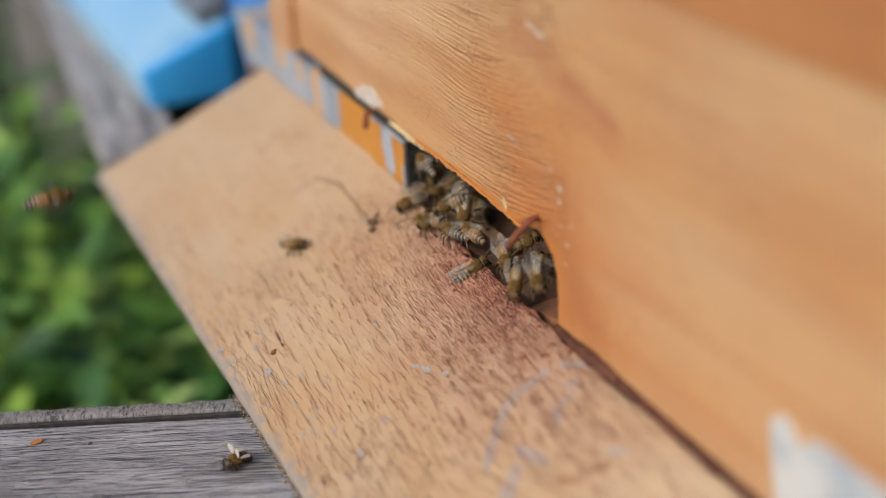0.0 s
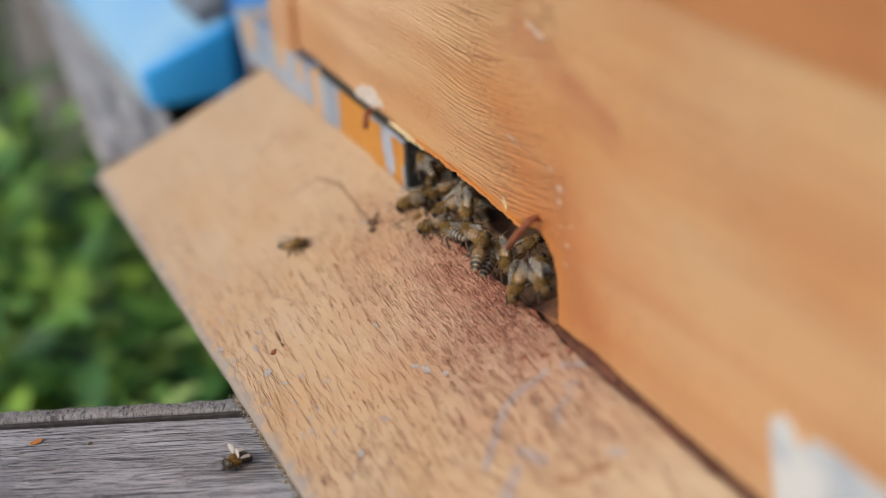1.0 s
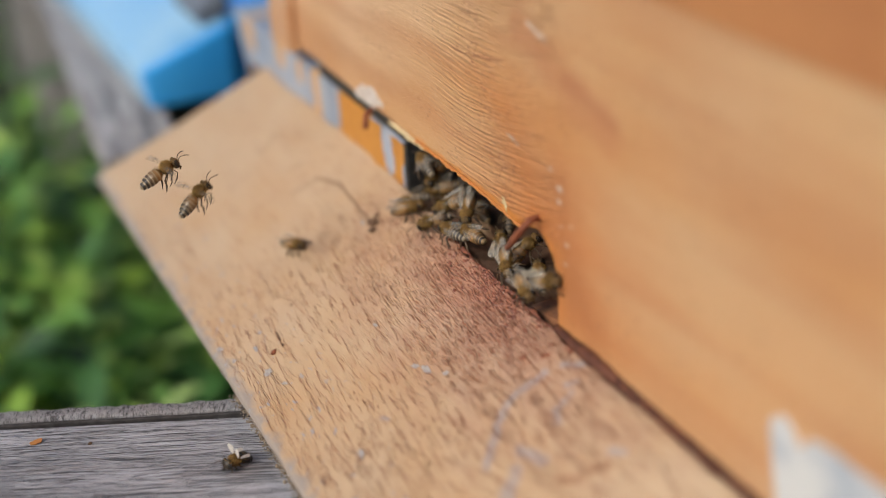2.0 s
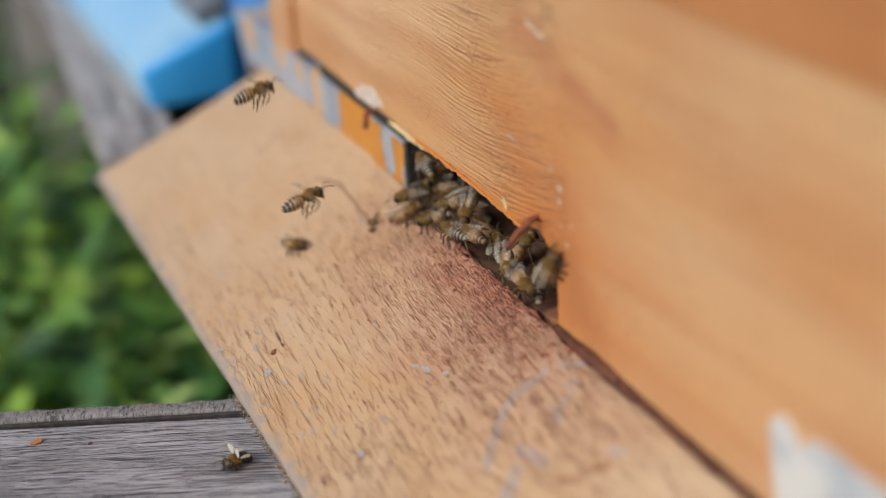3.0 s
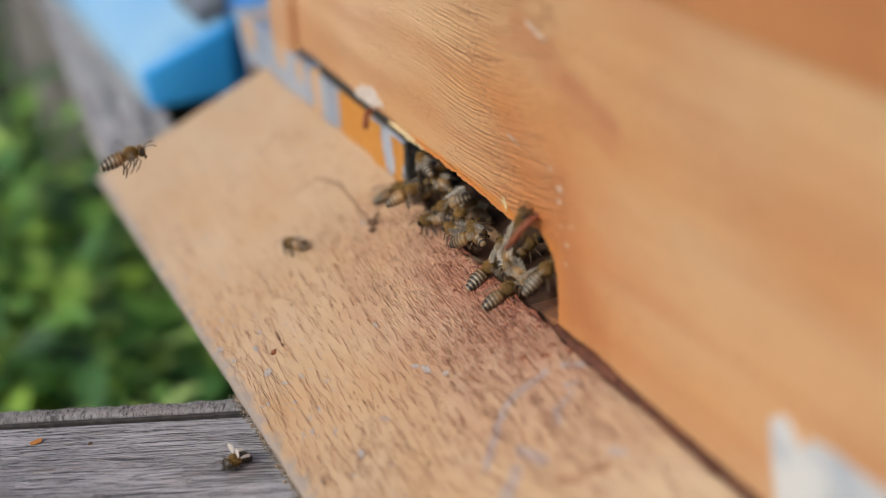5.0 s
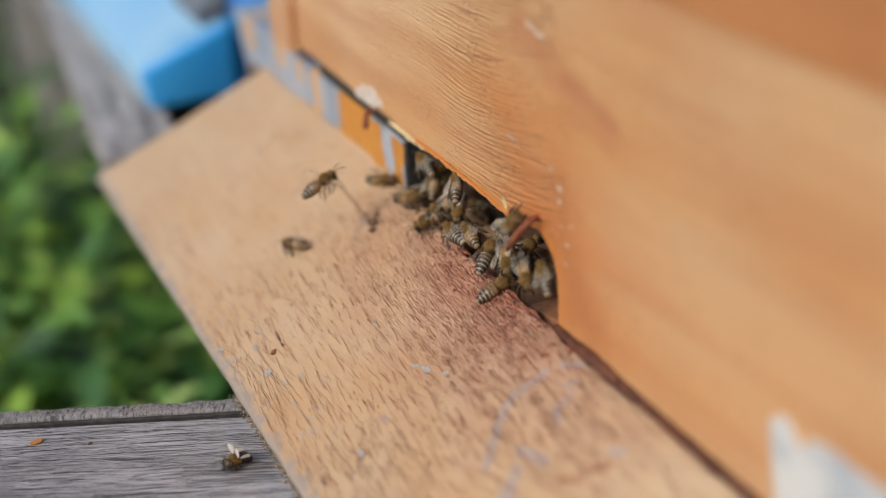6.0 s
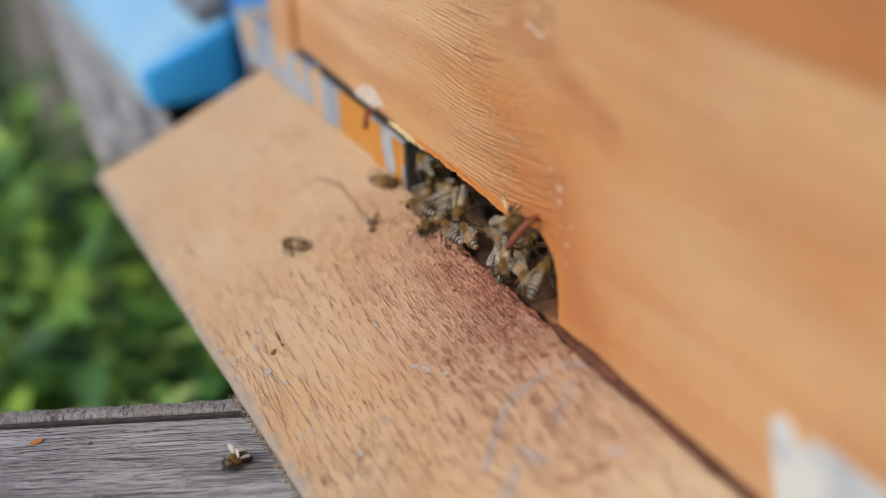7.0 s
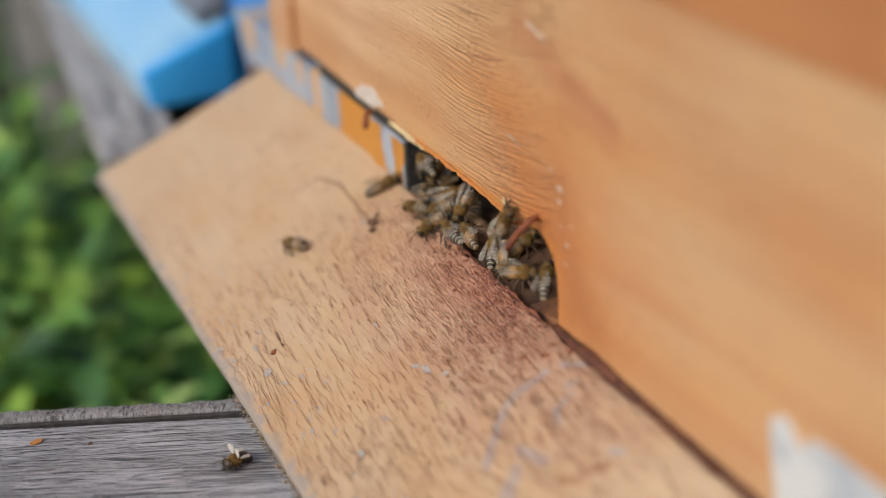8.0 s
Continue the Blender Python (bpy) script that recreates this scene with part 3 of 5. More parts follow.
def lattice(x, y, fx, fy, seed):
    """Smooth noise from -1 to 1 on arrays of places."""
    g = np.random.RandomState(seed).uniform(-1, 1, (512, 512))
    u, v = x * fx + 200.3, y * fy + 150.7
    i, j = np.floor(u).astype(int), np.floor(v).astype(int)
    a, b = u - i, v - j
    a, b = a * a * (3 - 2 * a), b * b * (3 - 2 * b)
    i0, i1, j0, j1 = i % 512, (i + 1) % 512, j % 512, (j + 1) % 512
    return (g[i0, j0] * (1 - a) + g[i1, j0] * a) * (1 - b) + (g[i0, j1] * (1 - a) + g[i1, j1] * a) * b


def build_board(landing, rng):
    """The painted face of the landing board: a fine sheet with splits along the grain, crusty where the bees walk."""
    x0, x1, y0, y1 = -0.2757, 0.36, -0.0938, -0.0015
    xs = np.concatenate([np.linspace(x0, -0.145, 110, endpoint=False), np.linspace(-0.145, 0.05, 440, endpoint=False), np.linspace(0.05, x1, 130)])
    ys = np.linspace(y0, y1, 780)
    X, Y = np.meshgrid(xs, ys, indexing="ij")
    walked = np.exp(-((X + 0.035) / 0.080) ** 2 - ((Y + 0.002) / 0.040) ** 2)
    crust = np.exp(-((X + 0.025) / 0.045) ** 2 - ((Y + 0.002) / 0.010) ** 2)
    lean = Y + 0.035 * X
    Z = 0.00022 * lattice(X, lean, 60, 220, 1)
    Z += (0.03 + walked) * (0.00050 * np.abs(lattice(X, lean, 330, 700, 2)) + 0.00012 * lattice(X, lean, 800, 1500, 3))
    Z += crust * (0.00075 * np.abs(lattice(X, Y, 420, 520, 4)) + 0.0002 * lattice(X, Y, 1100, 1300, 5))
    # where it is trodden the paint has crazed into long raised plates
    plates = lattice(X, lean, 120, 560, 11) + 0.45 * lattice(X, lean, 380, 1300, 12)
    plates2 = lattice(X, lean, 170, 760, 13) + 0.4 * lattice(X, lean, 420, 1500, 14)
    broken = np.clip(0.75 + 1.1 * lattice(X, lean, 90, 160, 15), 0, 1)
    for field in (plates, plates2):
        Z -= 0.00075 * np.clip(walked * 1.25 - 0.12, 0, 1) * broken * np.exp(-(field / 0.11) ** 2)
    # splits: a narrow groove with a lifted lip of paint along it
    verts, faces = [], []
    spots = []
    while len(spots) < 5600:
        x, y = rng.uniform(-0.24, 0.16), rng.uniform(-0.0905, -0.001)
        w0 = math.exp(-((x + 0.035) / 0.080) ** 2 - ((y + 0.002) / 0.040) ** 2)
        chance = 0.20 + 0.30 * max(0.0, (-y - 0.055) / 0.035) + 0.5 * max(0.0, noise.noise(Vector((x * 20, y * 40, 1.5))) + 0.2) + 0.16 * w0
        if x < -0.13:
            chance *= 0.3
        if rng.random() > chance:
            continue
        # splits follow one another along a line of the grain
        tilt = rng.gauss(-0.070, 0.040)
        for _ in range(rng.choice((1, 1, 2, 3))):
            length = rng.uniform(0.0030, 0.0105) * (1.0 - 0.3 * w0)
            spots.append((x, y, w0, length, tilt + rng.gauss(0, 0.03)))
            if rng.random() < 0.10:
                spots.append((x + rng.uniform(-0.3, 0.3) * length, y, w0, 0.0016, rng.choice((-0.7, 0.6, -1.0))))
            x += length * rng.uniform(1.0, 1.35)
            y += length * tilt + rng.gauss(0, 0.0003)
    for x, y, w0, length, tilt in spots:
        if not -0.0912 < y < -0.0008:
            continue
        wide = rng.uniform(0.00010, 0.00018) * (0.8 + 0.75 * w0)
        deep = rng.uniform(0.00014, 0.00036) * (0.8 + 1.5 * w0)
        n = max(5, min(13, int(length / 0.0007)))
        cx = [x + length * (i / (n - 1) - 0.5) for i in range(n)]
        cy, step = [y - 0.5 * length * tilt], 0.0
        for i in range(n - 1):
            step = -0.15 * step + rng.gauss(0, 0.17)
            cy.append(cy[-1] + length / (n - 1) * (tilt + step))
        i0, i1 = np.searchsorted(xs, cx[0]), np.searchsorted(xs, cx[-1])
        if i1 - i0 < 2:
            continue
        mid = np.interp(xs[i0:i1], cx, cy)
        power = np.sin(np.pi * (xs[i0:i1] - cx[0]) / length) ** 0.5
        j0, j1 = np.searchsorted(ys, min(cy) - 0.0009), np.searchsorted(ys, max(cy) + 0.0012)
        d = ys[None, j0:j1] - mid[:, None]
        Z[i0:i1, j0:j1] += power[:, None] * deep * (0.6 * np.exp(-((d - 2.3 * wide) / (1.6 * wide)) ** 2) - np.exp(-(d / wide) ** 2))
        if rng.random() > 0.6 + 0.4 * w0:
            continue
        # a dark strip in the groove, which paints in the split's shade
        k = len(verts)
        thin = wide * rng.uniform(0.4, 0.8 + 0.2 * w0)
        for i in range(n):
            w = thin * (math.sin(math.pi * i / (n - 1)) ** 0.6 + 0.04) * rng.uniform(0.6, 1.3)
            verts += [(cx[i], cy[i] - w, 0.0), (cx[i], cy[i] + w, 0.0)]
        for i in range(n - 1):
            faces.append((k + 2 * i, k + 2 * i + 2, k + 2 * i + 3, k + 2 * i + 1))
    v = np.array(verts)
    zi = Z[np.clip(np.searchsorted(xs, v[:, 0]), 0, len(xs) - 1), np.clip(np.searchsorted(ys, v[:, 1]), 0, len(ys) - 1)]
    v[:, 2] = zi + 0.00005
    # worn rims and the inner edge, which reaches further in beside the entrance
    for d in (Y - y0, y1 - Y, X - x0):
        Z -= 0.0017 * np.clip(1 - d / 0.0017, 0, 1) ** 2
    t = np.clip((Y - y0) / (y1 - y0) * 2 - 1, 0, 1)
    Y = Y + 0.0048 * t * np.clip((-0.048 - X) / 0.05, 0, 1)
    Y = Y + 0.0011 * lattice(X, X, 160, 0, 7) * np.clip((Y + 0.008) / 0.008, 0, 1) + 0.0004 * lattice(X, X, 140, 0, 8) * np.clip((y0 + 0.006 - Y) / 0.006, 0, 1)
    nx, ny = X.shape
    top = np.stack([X, Y, Z], -1).reshape(-1, 3)
    idx = np.arange(nx * ny).reshape(nx, ny)
    quads = np.stack([idx[:-1, :-1], idx[1:, :-1], idx[1:, 1:], idx[:-1, 1:]], -1).reshape(-1, 4)
    rim = np.concatenate([idx[:, 0], idx[-1, 1:], idx[-2::-1, -1], idx[0, -2:0:-1]])
    low = top[rim].copy()
    low[:, 2] = -0.0095
    b = nx * ny + np.arange(len(rim))
    skirt = np.stack([rim, b, np.roll(b, -1), np.roll(rim, -1)], -1)
    me = bpy.data.meshes.new("board")
    me.from_pydata(np.concatenate([top, low]), [], np.concatenate([quads, skirt]))
    me.polygons.foreach_set("use_smooth", np.ones(len(me.polygons), dtype=bool))
    me.materials.append(M_BOARD)
    new("board", me).parent = landing
    part("underside", box(x0 + 0.001, x1 - 0.001, y0 + 0.001, y1 - 0.001, -0.0094, -0.0045), M_EDGE, landing)
    me = bpy.data.meshes.new("crazing")
    me.from_pydata(v, [], faces)
    me.materials.append(M_CRACK)
    splits = new("crazing", me)
    splits.parent = landing
    tagged(splits, "fine splits in the paint along the grain, darkened for the shade in them", kind="stuff")


def build_hive():
    rng = random.Random(11)
    hive = thing("beehive", "wooden beehive painted orange, paint weathered round the bee entrance", "beehive")
    # front panel with the entrance cut from its lower edge
    top = [(-0.213, 0.0262), (-0.135, 0.0250), (-0.104, 0.0246), (-0.0936, 0.0240)]
    x = -0.088
    while x < -0.022:
        top.append((x, 0.0244 + 0.0006 * noise.noise(Vector((x * 160, 0, 0))) - 0.0016 * max(0.0, (x + 0.045) / 0.023)))
        x += 0.0035
    top += [(-0.0179, 0.0222), (-0.0120, 0.0248), (-0.0047, 0.0264), (0.0015, 0.0258), (0.0058, 0.0232), (0.0080, 0.0180), (0.0086, 0.0080), (0.0084, 0.0015)]
    rest = [(0.50, 0.0015), (0.50, 0.1165), (-0.213, 0.1165)]
    bm = bmesh.new()
    lip = []
    for x, z in top:
        side = max(0.0, min(1.0, (x + 0.004) / 0.011))
        lip.append((x + 0.0016 * side, z + 0.0036 * (1 - side)))
    rings = [[bm.verts.new((x, y, z)) for x, z in pts + rest] for y, pts in ((0.0, lip), (0.0012, [((a + c) / 2, (b + d) / 2 - 0.0006) for (a, b), (c, d) in zip(lip, top)]), (0.0032, top), (0.022, top))]
    for a, b in zip(rings, rings[1:]):
        for j in range(len(a)):
            q = (j + 1) % len(a)
            bm.faces.new((a[j], a[q], b[q], b[j]))
    bm.faces.new(rings[0])
    bm.faces.new(rings[-1][::-1])
    part("front_panel", bm, M_WALL, hive)
    part("corner_post", box(-0.2375, -0.2135, -0.0050, 0.024, 0.0262, 0.30, 0.0012), M_WALL, hive)
    bm = outline_slab([(-0.213, 0.1175), (0.50, 0.1175), (0.50, 0.30), (-0.213, 0.30)], 0.0, 0.022)
    part("upper_panel", bm, M_WALL, hive)
    # added cleat: its slant and tint stand for the shade high on the wall
    bm = bmesh.new()
    prof = ((-0.0005, 0.1170), (-0.033, 0.205), (-0.033, 0.24), (-0.0005, 0.24))
    ends = [[bm.verts.new((x, y, z)) for y, z in prof] for x in (-0.19, 0.48)]
    for j in range(4):
        bm.faces.new((ends[0][j], ends[0][(j + 1) % 4], ends[1][(j + 1) % 4], ends[1][j]))
    bm.faces.new(ends[0])
    bm.faces.new(ends[1][::-1])
    part("cleat", bm, M_CLEAT_SHADE, hive, "chamfered orange cleat, slanted and tinted to give the shaded upper corner")
    part("side_panel", box(-0.2365, -0.2145, 0.024, 0.45, 0.0262, 0.30, 0.001), M_WALL, hive)
    part("side_panel", box(0.50, 0.522, 0.0, 0.45, 0.0, 0.30, 0.001), M_WALL, hive)
    part("back_panel", box(-0.2145, 0.50, 0.43, 0.45, 0.0262, 0.30, 0.001), M_WALL, hive)
    part("roof", box(-0.29, 0.56, -0.035, 0.49, 0.301, 0.345, 0.003), M_WALL, hive, "flat orange roof with a small overhang")
    # floor
    part("floor_board", box(-0.30, 0.50, 0.0015, 0.45, -0.046, -0.0035, 0.001), M_FLOOR, hive, "brown bare inner floor board")
    bm = box(-0.3220, -0.1110, 0.0028, 0.022, -0.014, 0.0190, 0.0010, 40, 0.0004)
    for v in bm.verts:
        v.co.x += 0.60 * (0.0188 - v.co.z) if v.co.x < -0.3 else 0.0
    part("floor_edge", bm, M_STRIP, hive, "front edge of the floor in flaking orange, grey-blue and white paint")
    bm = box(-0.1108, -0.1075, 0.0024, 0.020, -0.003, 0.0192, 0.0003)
    part("tin_end", bm, M_TIN_AND_GAP, hive, "blackened end of the floor edge")
    # black strip added to give the open gap its shade
    part("tin_flange", box(-0.2000, -0.1076, 0.0034, 0.020, 0.0193, 0.0285, 0.0003), M_TIN_AND_GAP, hive, "black strip standing for the shade in the gap under the front panel")
    # inside: comb frames' lower bars, coloured dark for the shade in there
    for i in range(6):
        part("frame_bar", box(-0.16 + 0.035 * i, -0.15 + 0.035 * i, 0.03, 0.42, 0.034, 0.046, 0.001), M_INNER_SHADE, hive)
    part("inner_sill", box(-0.105, -0.045, 0.0130, 0.0165, -0.0034, -0.0006, 0.0008, 12, 0.0004), M_SILL, hive, "worn tan sill inside the entrance")
    # orange paint left on the sill in the corner of the entrance
    bm = box(-0.012, 0.0082, 0.0017, 0.0190, -0.0034, 0.0010, 0.0004, 10, 0.0002)
    for v in bm.verts:
        if v.co.z > -0.002:
            v.co.z = -0.0032 + 0.0042 * max(0.0, (v.co.x + 0.012) / 0.0202)
    part("corner_sill", bm, M_SILL_PAINT, hive, "brown-orange painted sill in the corner of the entrance")
    # bare pale edge where the paint has broken from the panel's lower lip
    bm = bmesh.new()
    pts = [(-0.1200 + 0.036 * i / 30, 0.0007, 0.0254 + 0.0009 * noise.noise(Vector((i * 0.35, 2, 8)))) for i in range(31)]
    tube(bm, pts, [0.0014 * (math.sin(math.pi * i / 30) ** 0.5) * (0.7 + 0.6 * noise.noise(Vector((i * 0.9, 5, 1)))) + 0.0001 for i in range(31)], 7)
    part("bare_lip", bm, M_CREAM, hive, "pale bare edge where paint has flaked from the lip", smooth=True)
    # crumbled rim of thick paint along the entrance's upper edge
    bm = bmesh.new()
    pts = [(-0.094 + 0.080 * i / 120, 0.0006 + 0.0006 * noise.noise(Vector((i * 0.31, 9, 4))), 0.0262 + 0.0005 * noise.noise(Vector((i * 0.15, 2, 8))) - 0.0016 * max(0.0, (i - 75) / 45)) for i in range(121)]
    tube(bm, pts, [0.0006 * (0.7 + 0.7 * noise.noise(Vector((i * 0.11, 5, 1))) + 0.2 * noise.noise(Vector((i * 0.43, 1, 6)))) + 0.0002 for i in range(121)], 8)
    part("paint_rim", bm, M_RIM, hive, "crumbled bright orange rim of thick paint", smooth=True)
    # checks in the wall's paint, most along the line where the grain turns
    verts, faces = [], []
    checks = [(-0.0335, 0.0753, 0.025, 0.19, 0.00030), (-0.0520, 0.0722, 0.016, 0.11, 0.00013), (-0.0440, 0.0870, 0.020, 0.16, 0.00014)]
    for i in range(560):
        x, z = rng.gauss(-0.045, 0.035), 0.028 + abs(rng.gauss(0.0, 0.045))
        if i > 260:
            z = rng.uniform(0.030, 0.112)
            x = -0.0424 + 0.37 * (0.0836 - z) + rng.gauss(0.0, 0.0045)
        if z < 0.114 and x > -0.2:
            checks.append((x, z, rng.uniform(0.0006, 0.0030), rng.choice((0.1, 0.2, 0.3, -0.15, -1.2, 1.6, 3.0)), rng.uniform(0.00005, 0.00016)))
    for x, z, length, tilt, wide in checks:
        n = max(5, int(length / 0.0004))
        k, a, off = len(verts), math.atan(tilt), 0.0
        for i in range(n):
            u = i / (n - 1) - 0.5
            w = wide * (math.sin(math.pi * (u + 0.5)) ** 0.6 + 0.05) * rng.uniform(0.6, 1.3)
            off = 0.6 * off + rng.gauss(0, 0.00016)
            px, pz = x + length * u * math.cos(a) - off * math.sin(a), z + length * u * math.sin(a) + off * math.cos(a)
            verts += [(px - w * math.sin(a), -0.00006, pz - w * math.cos(a)), (px + w * math.sin(a), -0.00006, pz + w * math.cos(a))]
        for i in range(n - 1):
            faces.append((k + 2 * i, k + 2 * i + 2, k + 2 * i + 3, k + 2 * i + 1))
    me = bpy.data.meshes.new("paint_checking")
    me.from_pydata(verts, [], faces)
    me.materials.append(M_CRACK)
    nicks = new("paint_checking", me)
    nicks.parent = hive
    tagged(nicks, "tiny dark nicks in the orange paint", kind="stuff")

    landing = thing("landing_board", "sloping orange landing board, paint crazed and rubbed brown below the entrance", "landing board", m=pose(0, 0, 0, SLOPE, 0, 0))
    build_board(landing, rng)
    # worn bare outer edge
    bm = bmesh.new()
    pts = []
    for i in range(160):
        x = -0.274 + 0.62 * i / 159
        pts.append((x, -0.0924 + 0.0003 * noise.noise(Vector((x * 140, 0, 5))), -0.0042))
    tube(bm, pts, [0.0017 + 0.0003 * noise.noise(Vector((i * 0.7, 1, 2))) for i in range(160)], 8)
    part("worn_edge", bm, M_EDGE, landing, "bare grey wood where the paint has worn from the edge", smooth=True)
    bm = bmesh.new()
    pts = []
    for i in range(110):
        x = -0.086 + 0.094 * i / 109
        pts.append((x, -0.0016 + 0.0048 * max(0.0, min(1.0, (-0.048 - x) / 0.05)) + 0.0009 * noise.noise(Vector((i * 0.13, 3, 7))), -0.0001 + 0.0004 * noise.noise(Vector((i * 0.17, 6, 2)))))
    tube(bm, pts, [0.0002 + 0.0009 * max(0.0, 0.3 + noise.noise(Vector((i * 0.12, 2, 5))) + 0.4 * noise.noise(Vector((i * 0.7, 8, 5)))) for i in range(110)], 9)
    part("crust", bm, M_CRUST, landing, "glossy red-brown crust on the trodden inner edge", smooth=True)
    verts, faces = [], []
    while len(verts) < 9 * 220:
        x, y = rng.gauss(-0.028, 0.024), -0.0016 - abs(rng.gauss(0.0, 0.0045))
        y += 0.0048 * max(0.0, min(1.0, (-0.048 - x) / 0.05)) * max(0.0, 1 + y / 0.045)
        if not -0.085 < x < 0.006:
            continue
        r, k = rng.uniform(0.00025, 0.0008), len(verts)
        verts += [(x, y, 0.0004 + r)] + [(x + r * (1.5 * rng.uniform(0.6, 1.2)) * math.cos(a), y + r * rng.uniform(0.6, 1.2) * math.sin(a), 0.0002) for a in (math.pi * j / 4 for j in range(8))]
        faces += [(k, k + 1 + j, k + 1 + (j + 1) % 8) for j in range(8)]
    me = bpy.data.meshes.new("crust_grain")
    me.from_pydata(verts, [], faces)
    me.polygons.foreach_set("use_smooth", [True] * len(faces))
    me.materials.append(M_CRUST)
    grains = new("crust_grain", me)
    grains.parent = landing
    tagged(grains, "glossy red-brown grains of crust below the entrance", kind="stuff")
    # brown seam, darkened and thickened by the entrance for the shadow along it
    bm = bmesh.new()
    pts = [(0.010 + 0.34 * i / 90, -0.0006 + 0.0006 * noise.noise(Vector((i * 0.5, 3, 0))), 0.0003) for i in range(91)]
    tube(bm, pts, [0.0014 + 0.0006 * noise.noise(Vector((i * 0.8, 7, 0))) + 0.0012 * math.exp(-((i - 6) / 3) ** 2) for i in range(91)], 7)
    part("seam", bm, M_SEAM, landing, "dark brown seam against the hive front, its shadow line put into the colour", smooth=True)


# ---- the blue hive beyond ----
def build_blue_hive():
    hive = thing("beehive", "light blue painted beehive standing farther along the rail", "beehive")
    # a thick landing block that slopes down to the front, skylight painted into its top, its end left deeper blue
    slope = ((-0.0370, -0.0252), (0.0150, -0.0058), (0.0150, -0.0455), (-0.0345, -0.0455))
    for name, x0, x1, paint, label in (("landing_block", -0.86, -0.3802, M_BLUE_SKYLIT, "sloping blue landing block, paled for the sky's sheen on its top"), ("end_batten", -0.38, -0.372, M_BLUE, "batten across the end of the block in deeper blue, without the top's sheen")):
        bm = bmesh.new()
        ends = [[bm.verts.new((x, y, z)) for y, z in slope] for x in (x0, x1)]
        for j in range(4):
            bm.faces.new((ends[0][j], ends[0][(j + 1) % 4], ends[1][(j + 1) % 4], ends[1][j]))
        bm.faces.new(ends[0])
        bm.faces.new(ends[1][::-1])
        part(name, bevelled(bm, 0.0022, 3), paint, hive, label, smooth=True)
    part("floor_board", box(-0.86, -0.384, 0.0175, 0.45, -0.0455, -0.0062, 0.002), M_BLUE, hive)
    part("front_panel", box(-0.84, -0.395, 0.042, 0.064, -0.005, 0.26, 0.002), M_BLUE, hive)
    part("side_panel", box(-0.417, -0.396, 0.064, 0.45, -0.005, 0.26, 0.002), M_BLUE, hive)
    part("side_panel", box(-0.84, -0.818, 0.064, 0.45, -0.005, 0.26, 0.002), M_BLUE, hive)
    part("back_panel", box(-0.818, -0.417, 0.43, 0.45, -0.005, 0.26, 0.002), M_BLUE, hive)
    part("entrance_block", box(-0.82, -0.43, 0.030, 0.05, -0.022, -0.005, 0.002), M_EDGE, hive, "grey bare wooden entrance block")
    wedge = part("wedge", box(-0.026, 0.026, -0.010, 0.010, 0.0, 0.012, 0.002), M_WEDGE, hive, "grey wooden wedge lying on the blue landing block")
    wedge.matrix_basis = pose(-0.413, 0.0125, -0.0066, 20.4, 0, 0)
    part("roof", box(-0.87, -0.36, 0.02, 0.48, 0.262, 0.30, 0.003), M_BLUE, hive)


build_ground()
build_weeds()
build_stand()
build_hive()
build_blue_hive()


# ---- small things on the wood ----
def on_board(x, y, h=0.0):
    """A pose on the landing board's face, y runs down the slope."""
    return pose(0, 0, 0, SLOPE, 0, 0) @ Matrix.Translation((x, -y, h))


PATCH = ((0.1126, 0.0266), (0.1169, 0.0302), (0.1211, 0.0279), (0.1238, 0.0239), (0.1267, 0.0292), (0.1339, 0.0305), (0.1415, 0.0303), (0.1531, 0.0306), (0.1647, 0.0263), (0.1178, 0.0034), (0.1150, 0.0135))
NAIL = ((-0.0098, -0.0070, 0.0209), (-0.0053, -0.0075, 0.0253), (-0.0007, -0.0075, 0.0304), (0.0010, -0.0060, 0.0334), (0.0006, -0.0040, 0.0344), (-0.0012, -0.0010, 0.0334), (-0.0030, 0.0030, 0.0320))


def build_nails():
    for pts, r in ((NAIL, 0.0012), (((-0.1325, 0.0005, 0.0268), (-0.1318, -0.0035, 0.0245), (-0.1305, -0.0045, 0.0195)), 0.0012)):
        nail = thing("bent_nail", "bent rusty brown nail driven in above the entrance", "nail", "rusty nails")
        bm = bmesh.new()
        tube(bm, pts, [r * 0.75] + [r] * (len(pts) - 1), 10)
        part("shank", bm, M_RUST, nail, smooth=True)


